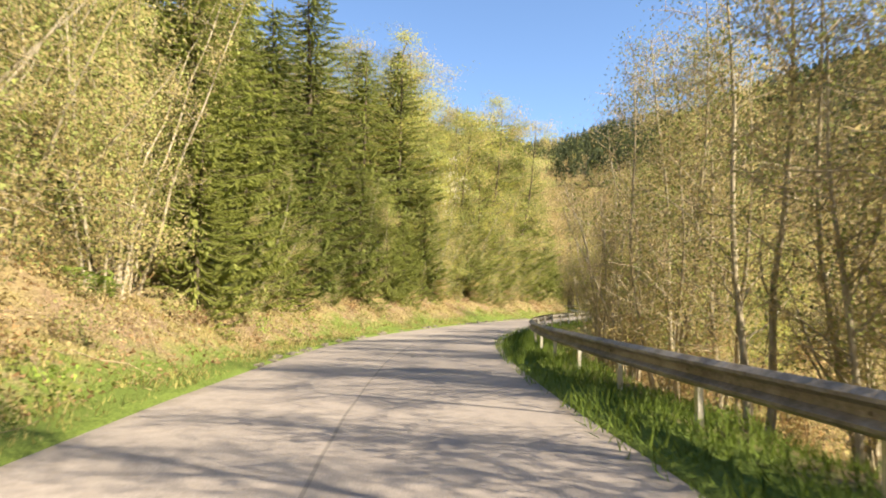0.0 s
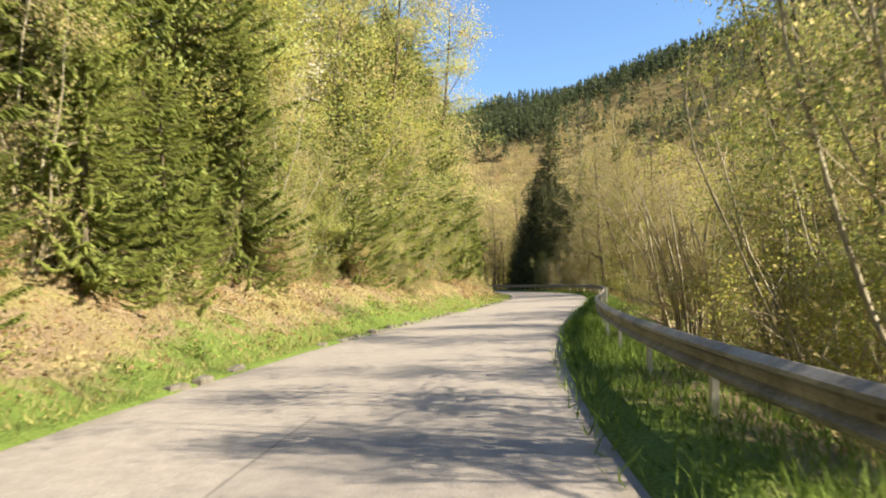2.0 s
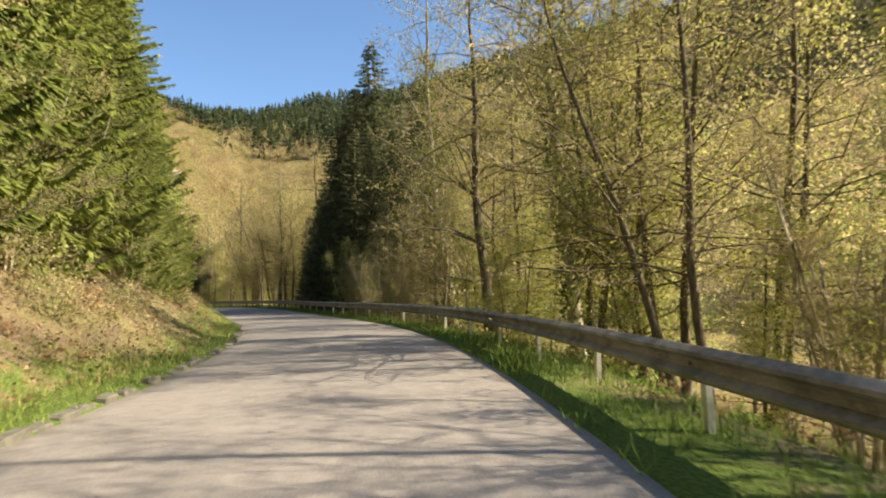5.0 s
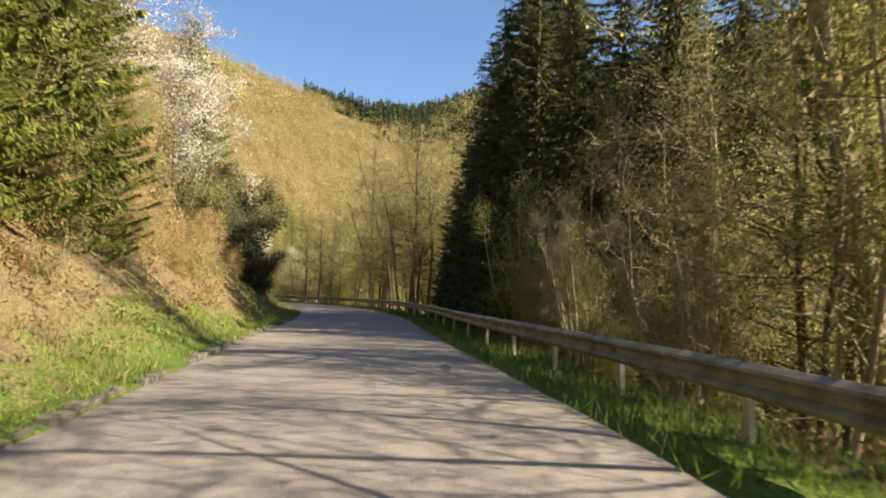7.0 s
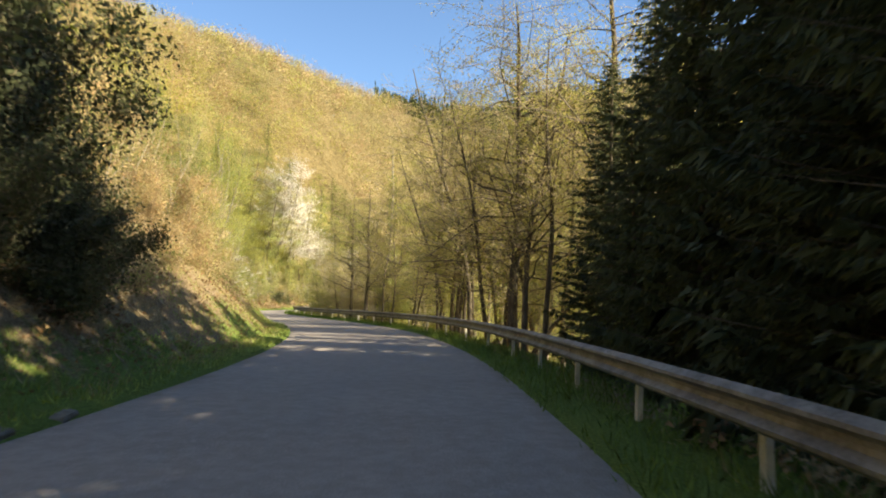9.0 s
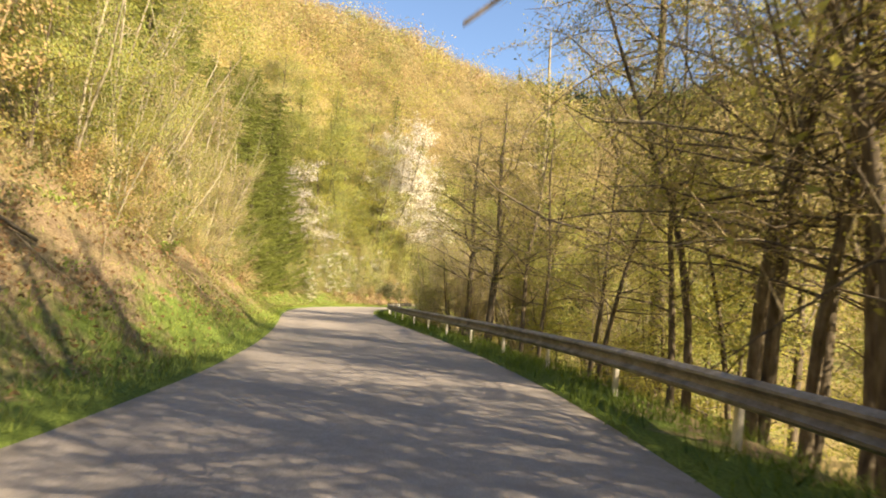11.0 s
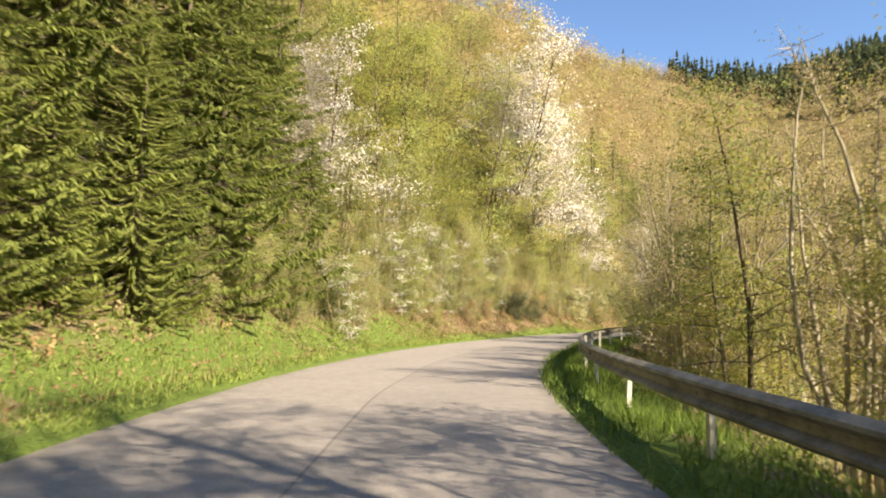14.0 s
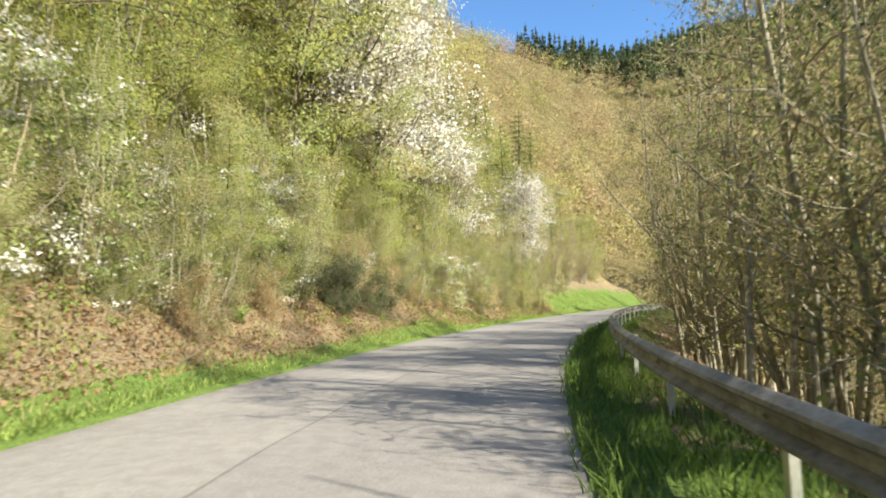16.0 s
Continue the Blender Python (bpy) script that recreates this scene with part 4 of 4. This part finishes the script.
row(184, 197, 1.9, 6.0, 8.0, TW[:1] * 4 + HZ[:1] + RU, 0.75, 1.05)
row(186, 198, 2.6, 8.0, 10.0, TW + TW + HZ[:1], 1.0, 1.2)
row(196, 206, 2.2, 6.0, 8.0, TW + TW + HZ[:1], 0.85, 1.1)
row(206, 240, 2.6, 6.2, 8.2, TW + TW + PL[:2] + HZ[:1], 0.85, 1.15)
row(235, 285, 2.6, 6.2, 8.2, HG + HB, 0.7, 0.9)
row(14, 60, 5.0, 9, 13, SG + TW + HB, 0.8, 1.05)
row(104, 120, 3.6, 11, 14, DF + HG, 0.8, 1.05)
row(64, 78, 7.0, 8.5, 12, AL, 1.1, 1.3)
row(158, 170, 4.2, 7.8, 11, AL, 1.0, 1.3)
row(128, 140, 3.6, 6.8, 9.5, AL + PL, 0.8, 1.1)
row(136, 176, 5.5, 9.5, 14, SG + SG + HG, 0.9, 1.2)
row(176, 270, 5.5, 9.5, 14, TW + HB + SG, 0.8, 1.05)
for d0, d1, gap in ((14, 24, 4.6),):
    row(20, 68, gap * 1.6, d0, d1, HG + HB + HB, 0.8, 1.1)
    row(60, 100, gap * 2.6, d0, d1, HB + HR + HB, 0.6, 0.8)
    row(100, 176, gap * 1.9, d0, d1, HG + HB + HG, 0.7, 1.0)
    row(176, 290, gap * 1.5, d0, d1, HG + HB + HG, 0.8, 1.1)


# woods on the far hills
def woods(name, label, seed, x, y, r, bearing, keep, tall, count, k, leaf, mats, needle):
    """Trees past counting: each a cone of needle sprays or a loose crown of leaf clumps."""
    rng = np.random.default_rng(seed)
    z, d, top = far_height(x, y, r, bearing)
    b = Build()
    for i in np.nonzero(keep(d, r, x, y, rng))[0][:count]:
        h = rng.uniform(*tall)
        root = np.array([x[i], y[i], top[i]])
        m = int(rng.integers(0, len(mats)))
        if needle:
            f = rng.uniform(0.05, 1, k) ** 0.8
            a = rng.uniform(0, 2 * np.pi, k)
            rad = (1 - f) * h * 0.17
            ray = np.stack([np.cos(a), np.sin(a), 0 * a], -1)
            b.leaves(root + ray * rad[:, None] + np.stack([0 * f, 0 * f, f * h], -1), ray + (0, 0, -0.7), h * leaf * (1.25 - f), h * leaf * 0.6, rng, m, 0.4, ray + (0, 0, 0.5))
            b.leaves([root + (0, 0, h * 0.95)], [(0, 0, 1)], h * 0.3, h * 0.06, rng)
        else:
            p = rng.normal(size=(k, 3)) * (h * 0.21, h * 0.21, h * 0.23) + root + (0, 0, h * 0.5)
            b.leaves(p, rng.normal(size=(k, 3)), h * leaf, h * leaf * 0.8, rng, m, 0.5, p - root - (0, 0, h * 0.4))
    tagged(new(name, b.mesh(name, mats)), label, "woods", kind="stuff")


_rng = np.random.default_rng(11)
_r, _b = _rng.uniform(62, 540, 34000), _rng.uniform(-70, 62, 34000)
_x, _y = far_place(_r, _b)


def high_up(r, x, y):
    return np.clip((r - 240) / 240, 0, 1) + 0.35 * wave(x, y, 0.02, 3.0)


_end = spot(205.0, 0.0)


def west(x, y):
    """Degrees left of the valley's line."""
    return np.degrees(np.arctan2(22 - x, y - 95))


def dark_ridge(r, x, y):
    """Where the conifers stand: along the ridge, and further down it towards the valley's bend."""
    return high_up(r, x, y) > np.where((west(x, y) < -6) & (west(x, y) > -24) & (np.hypot(x - _end[0], y - _end[1]) > 270), 0.36, 0.74)


woods("far_conifers", "dark conifers along the far ridge", 5, _x, _y, _r, _b, lambda d, r, x, y, g: (np.abs(d) > 60) & (r > 150) & (np.hypot(x - _end[0], y - _end[1]) > 170) & (west(x, y) < -3) & (dark_ridge(r, x, y) | (g.random(len(r)) < np.where(west(x, y) < -9, 0.22, 0.03) * (np.hypot(x - _end[0], y - _end[1]) > 250))), (9, 16), 7000, 30, 0.20, [M_FAR_FIR], True)
woods("far_broadleaf_woods", "brown and yellow-green spring woods on the far hills", 6, _x, _y, _r, _b, lambda d, r, x, y, g: (np.abs(d) > 60) & (r > 130) & (~dark_ridge(r, x, y) | (west(x, y) > -5)), (5, 10), 8200, 100, 0.065, [M_FAR_BROWN, M_FAR_LIME, M_FAR_BROWN, M_FAR_RUSSET], False)
# the nearer slopes on both sides
_s, _d = _rng.uniform(-20, 300, 2600), np.concatenate([-_rng.uniform(37, 130, 1500), _rng.uniform(24, 120, 1100)])
_x, _y = spot(_s, _d)
_r, _b = np.hypot(_x - 22, _y - 95), np.degrees(np.arctan2(22 - _x, _y - 95))
woods("slope_woods", "brown and yellow-green spring woods on the valley slopes", 7, _x, _y, _r, _b, lambda d, r, x, y, g: r > 0, (7, 13), 2100, 420, 0.03, [M_CATKIN, M_LIME, M_CATKIN, M_GREEN, M_RUSSET], False)


# ---- ferns, fallen branches ----
def fern_mesh(seed):
    rng = np.random.default_rng(seed)
    b = Build()
    for a in np.arange(9) / 9 * 2 * np.pi + rng.normal(size=9) * 0.2:
        ln, u = rng.uniform(0.5, 0.8), np.linspace(0, 1, 7)
        ray = np.array([math.cos(a), math.sin(a), 0])
        line = ray * (u * ln * 0.8)[:, None] + np.array([0, 0, 1.0]) * (ln * 0.75 * np.sin(u * 2.2))[:, None]
        b.tube(line, np.linspace(0.006, 0.002, 7), 3)
        side = np.cross(ray, (0, 0, 1.0))
        t = np.repeat(np.linspace(0.12, 1, 16), 2)
        sg = np.tile([-1, 1], 16)
        c = np.stack([np.interp(t, u, line[:, k]) for k in range(3)], -1)
        w = 0.20 * (1.15 - t) + 0.02
        b.leaves(c + side * (sg * w / 2)[:, None], side * sg[:, None] + ray * 0.35, w, 0.05, rng, 1, 0.5, np.tile([0, 0, 1.0], (32, 1)) + ray * 0.4)
    return b.mesh("fronds", [M_TWIG, M_FERN])


FERN = fern_mesh(3)
for s, d, size in ((13.0, -5.6, 1.1), (14.2, -5.9, 0.9), (28.0, -5.4, 0.8), (44.0, -5.6, 0.9), (62.0, -5.2, 0.8), (150.0, -5.0, 0.7), (172.0, -4.9, 0.8), (206.0, -4.6, 0.7)):
    x, y = spot(s, d)
    fern = new("fern")
    fern.matrix_basis = pose(float(x), float(y), float(height(s, d)), 0, 0, random.uniform(0, 360)) @ Matrix.Scale(size, 4)
    tagged(fern, "bright green fern on the leafy bank", "fern", "ferns on the bank")
    child("fronds", FERN, fern)


def log_thing(s0, d0, s1, d1, r, lift):
    """A fallen stem that lies down the bank."""
    rng = np.random.default_rng(int(s0 * 10))
    u = np.linspace(0, 1, 9)
    s, d = s0 + (s1 - s0) * u, d0 + (d1 - d0) * u
    x, y = spot(s, d)
    z = height(s, d) + r * 0.6 + lift * u + rng.normal(size=9) * 0.02
    o = np.array([x[0], y[0], z[0]])
    b = Build()
    pts = np.stack([x, y, z], -1) - o
    b.tube(pts, np.linspace(r, r * 0.35, 9), 7)
    for k in (3, 5, 6, 7):
        b.tube(grow(rng, pts[k], rng.normal(size=3) + (0, 0, 0.6), rng.uniform(0.5, 1.1), 0.15, 3), [r * 0.35, r * 0.25, r * 0.15, 0.005], 4)
    ob = new("fallen_stem", b.mesh("fallen_stem", [M_BARK], True))
    ob.location = o
    tagged(ob, "dark fallen stem lying down the leafy bank", "log", "fallen stems on the bank")


# the first four also stand in for the shadow line of the cut bank
for row_of in ((208.0, -8.6, 214.5, -3.7, 0.11, 0.1), (209.5, -8.8, 216.0, -4.0, 0.08, 0.3), (207.0, -7.6, 213.0, -3.9, 0.07, 0.1), (211.0, -8.0, 217.0, -4.3, 0.06, 0.4), (99.0, -7.5, 102.0, -4.6, 0.06, 0.1), (139.0, -8.5, 143.0, -5.2, 0.09, 0.1)):
    log_thing(*row_of)


# ---- verges ----
def blades(name, label, seed, zones, mat, tall, wide, tilt=0.5):
    """zones: s0, s1, d0, d1, blades a square metre."""
    rng = np.random.default_rng(seed)
    b = Build()
    for s0, s1, d0, d1, per in zones:
        k = int((s1 - s0) * abs(d1 - d0) * per)
        s, d = rng.uniform(s0, s1, k), rng.uniform(d0, d1, k)
        keep = wave(s, d, 1.6, 7.0) + 0.8 * wave(s, d, 0.35, 2.0) + 0.6 * wave(s, d, 4.3, 1.0) + rng.random(k) * 1.4 > np.where(d > 0, -0.35, 0.15)
        s, d = s[keep], d[keep]
        k = len(s)
        x, y = spot(s, d)
        z = height(s, d)
        ln = tall * rng.uniform(0.45, 1.25, k) * (1.0 + 0.45 * wave(s, d, 0.9, 6.0))
        way = rng.normal(size=(k, 3)) * tilt + (0, 0, 1)
        way /= np.linalg.norm(way, axis=1)[:, None]
        b.leaves(np.stack([x, y, z], -1) + way * (ln * 0.45)[:, None], way, ln, wide, rng, 0, 0.5, rng.normal(size=(k, 3)) * 0.35 + (0, 0, 1))
    tagged(new(name, b.mesh(name, [mat])), label, "grass", kind="stuff")


blades("grass", "dense green grass under the guard rail, darkened in colour for its shade", 3, [(-4, 250, 2.5, 2.72, 90), (-4, 36, 2.4, 2.5, 110), (-4, 56, 2.65, 4.2, 230), (56, 172, 2.65, 4.2, 130), (172, 250, 2.65, 4.2, 230), (-4, 250, 4.2, 5.2, 70)], M_GRASS, 0.22, 0.017)
blades("bank_grass", "yellowish green grass on the uphill verge", 13, [(40, 60, -4.4, -2.64, 110), (60, 125, -4.2, -2.64, 150), (125, 176, -4.6, -2.64, 180), (125, 176, -6.0, -4.6, 60), (170, 198, -5.4, -2.64, 220), (190, 242, -3.7, -2.64, 260), (186, 242, -5.0, -3.7, 60), (216, 275, -5.6, -2.64, 190)], M_BANK_GRASS, 0.14, 0.016)
blades("verge_grass", "short yellow-green grass mixed with straw on the verge", 14, [(-4, 42, -4.6, -2.64, 130), (0, 60, -6.0, -4.4, 130)], M_VERGE, 0.13, 0.016)
blades("dry_grass", "straw-coloured dry grass on the bank", 4, [(0, 250, -6.8, -2.9, 55), (80, 140, 3.4, 5.2, 30)], M_STRAW, 0.22, 0.014, 0.8)


def scrub(name, label, seed, zones, mats, reach, tall, leaf, per, patch, twigs=4):
    """Low growth in patches: each clump a few twigs and small leaves round them. zones: s0, s1, d0, d1, clumps a square metre."""
    rng = np.random.default_rng(seed)
    b = Build()
    for s0, s1, d0, d1, dense in zones:
        k = int((s1 - s0) * abs(d1 - d0) * dense)
        s, d = rng.uniform(s0, s1, k), rng.uniform(d0, d1, k)
        keep = wave(s, d, 0.55, patch) + 0.6 * wave(s, d, 1.7, patch + 1) + rng.normal(size=k) * 0.3 > 0.15
        s, d = s[keep], d[keep]
        x, y = spot(s, d)
        z = height(s, d)
        for px, py, pz in zip(x, y, z):
            size = rng.uniform(0.5, 1.3)
            root = np.array([px, py, pz])
            for _ in range(twigs):
                way = rng.normal(size=3) * (0.8, 0.8, 0.2) + (0, 0, 0.7)
                b.tube(np.array([root, root + way * tall * size * 0.6, root + way * tall * size + rng.normal(size=3) * 0.05]), [0.006, 0.004, 0.002], 3, 1)
            c = rng.normal(size=(per, 3)) * (reach * size, reach * size, tall * size * 0.3) + (0, 0, tall * size * 0.45)
            b.leaves(root + c, rng.normal(size=(per, 3)), leaf * rng.uniform(0.6, 1.4, per), leaf * 0.7, rng, 0 if rng.random() < 0.75 else 2, 0.5, c + (0, 0, 0.25))
    tagged(new(name, b.mesh(name, mats)), label, "scrub", kind="stuff")


scrub("dead_bracken", "low brown bracken and dead stems on the bank", 21, [(6, 60, -7.5, -4.0, 0.9), (60, 126, -7.5, -3.9, 1.6), (126, 196, -7.5, -4.3, 1.0), (194, 246, -6.5, -3.7, 3.0), (60, 130, 3.9, 5.6, 0.8)], [M_FALLEN, M_TWIG, M_RUSSET], 0.20, 0.38, 0.085, 42, 3.0)
scrub("bank_herbs", "low green herbs and young brambles on the bank", 22, [(4, 60, -6.5, -3.2, 2.2), (60, 130, -6.0, -3.2, 1.3), (130, 200, -6.5, -3.6, 1.1), (186, 246, -6.5, -3.4, 3.6), (0, 240, 3.9, 5.8, 0.9)], [M_IVY, M_TWIG, M_FERN], 0.17, 0.28, 0.075, 40, 9.0, 3)
scrub("dry_brush", "straw-coloured dry brush on the sunny bank", 23, [(0, 60, -7.0, -3.4, 2.6), (60, 130, -7.0, -3.6, 1.2), (130, 200, -7.0, -4.4, 0.6)], [M_STRAW, M_TWIG, M_CATKIN], 0.20, 0.30, 0.08, 34, 15.0)


def dead_sticks():
    rng = np.random.default_rng(31)
    b = Build()
    for _ in range(420):
        s, d = rng.uniform(4, 246), -rng.uniform(3.8, 8.0)
        a, ln = rng.uniform(0, 2 * np.pi), rng.uniform(0.4, 1.6)
        u = np.linspace(-0.5, 0.5, 4)
        ss, dd = s + math.cos(a) * ln * u, d + math.sin(a) * ln * u
        x, y = spot(ss, dd)
        b.tube(np.stack([x, y, height(ss, dd) + 0.02 + rng.uniform(0, 0.12, 4)], -1), np.array([1.0, 0.9, 0.7, 0.3]) * rng.uniform(0.006, 0.018), 4)
    tagged(new("dead_sticks", b.mesh("dead_sticks", [M_TWIG])), "thin pale dead sticks scattered over the bank", "sticks", kind="stuff")


dead_sticks()


def litter():
    rng = np.random.default_rng(8)
    k = 70000
    s, d = rng.uniform(0, 245, k), -rng.uniform(3.3, 8.0, k)
    s[:34000] = rng.uniform(196, 246, 34000)
    r = rng.random(k) < 0.12
    d[r] = rng.uniform(4.2, 6.5, int(r.sum()))
    x, y = spot(s, d)
    z = height(s, d) + rng.uniform(0.005, 0.05, k)
    way = rng.normal(size=(k, 3)) * (1, 1, 0.4)
    b = Build()
    b.leaves(np.stack([x, y, z], -1), way, rng.uniform(0.05, 0.13, k), rng.uniform(0.04, 0.09, k), rng)
    tagged(new("fallen_leaves", b.mesh("fallen_leaves", [M_FALLEN])), "brown fallen leaves strewn over the bank", "leaves", kind="stuff")


litter()


# ---- kerb stones along the uphill edge ----
def stone_mesh(seed):
    bm = bmesh.new()
    bmesh.ops.create_cube(bm, size=1.0)
    bmesh.ops.bevel(bm, geom=bm.edges[:], offset=0.12, segments=1, affect="EDGES")
    rng = random.Random(seed)
    for v in bm.verts:
        v.co += Vector([rng.uniform(-0.06, 0.06) for _ in range(3)])
        v.co = Vector((v.co.x * 0.16, v.co.y * 0.46, v.co.z * 0.24))
    me = bpy.data.meshes.new("kerbstone")
    bm.to_mesh(me)
    bm.free()
    me.materials.append(M_STONE)
    return me


kerb = new("kerb")
tagged(kerb, "row of rough worn kerb stones along the uphill road edge", "kerb", kind="structure")
STONES = [stone_mesh(n) for n in range(5)]
s = 14.0
while s < 116:
    if random.random() < (0.85 if 40 < s < 112 else 0.4):
        x, y = spot(s, -HALF - 0.06 + random.uniform(-0.04, 0.04))
        st = child("kerbstone", random.choice(STONES), kerb)
        st.location = (float(x), float(y), random.uniform(-0.10, -0.03))
        st.rotation_euler = (random.uniform(-0.1, 0.1), random.uniform(-0.15, 0.15), heading(s) + random.uniform(-0.12, 0.12))
    s += random.uniform(0.5, 0.62)
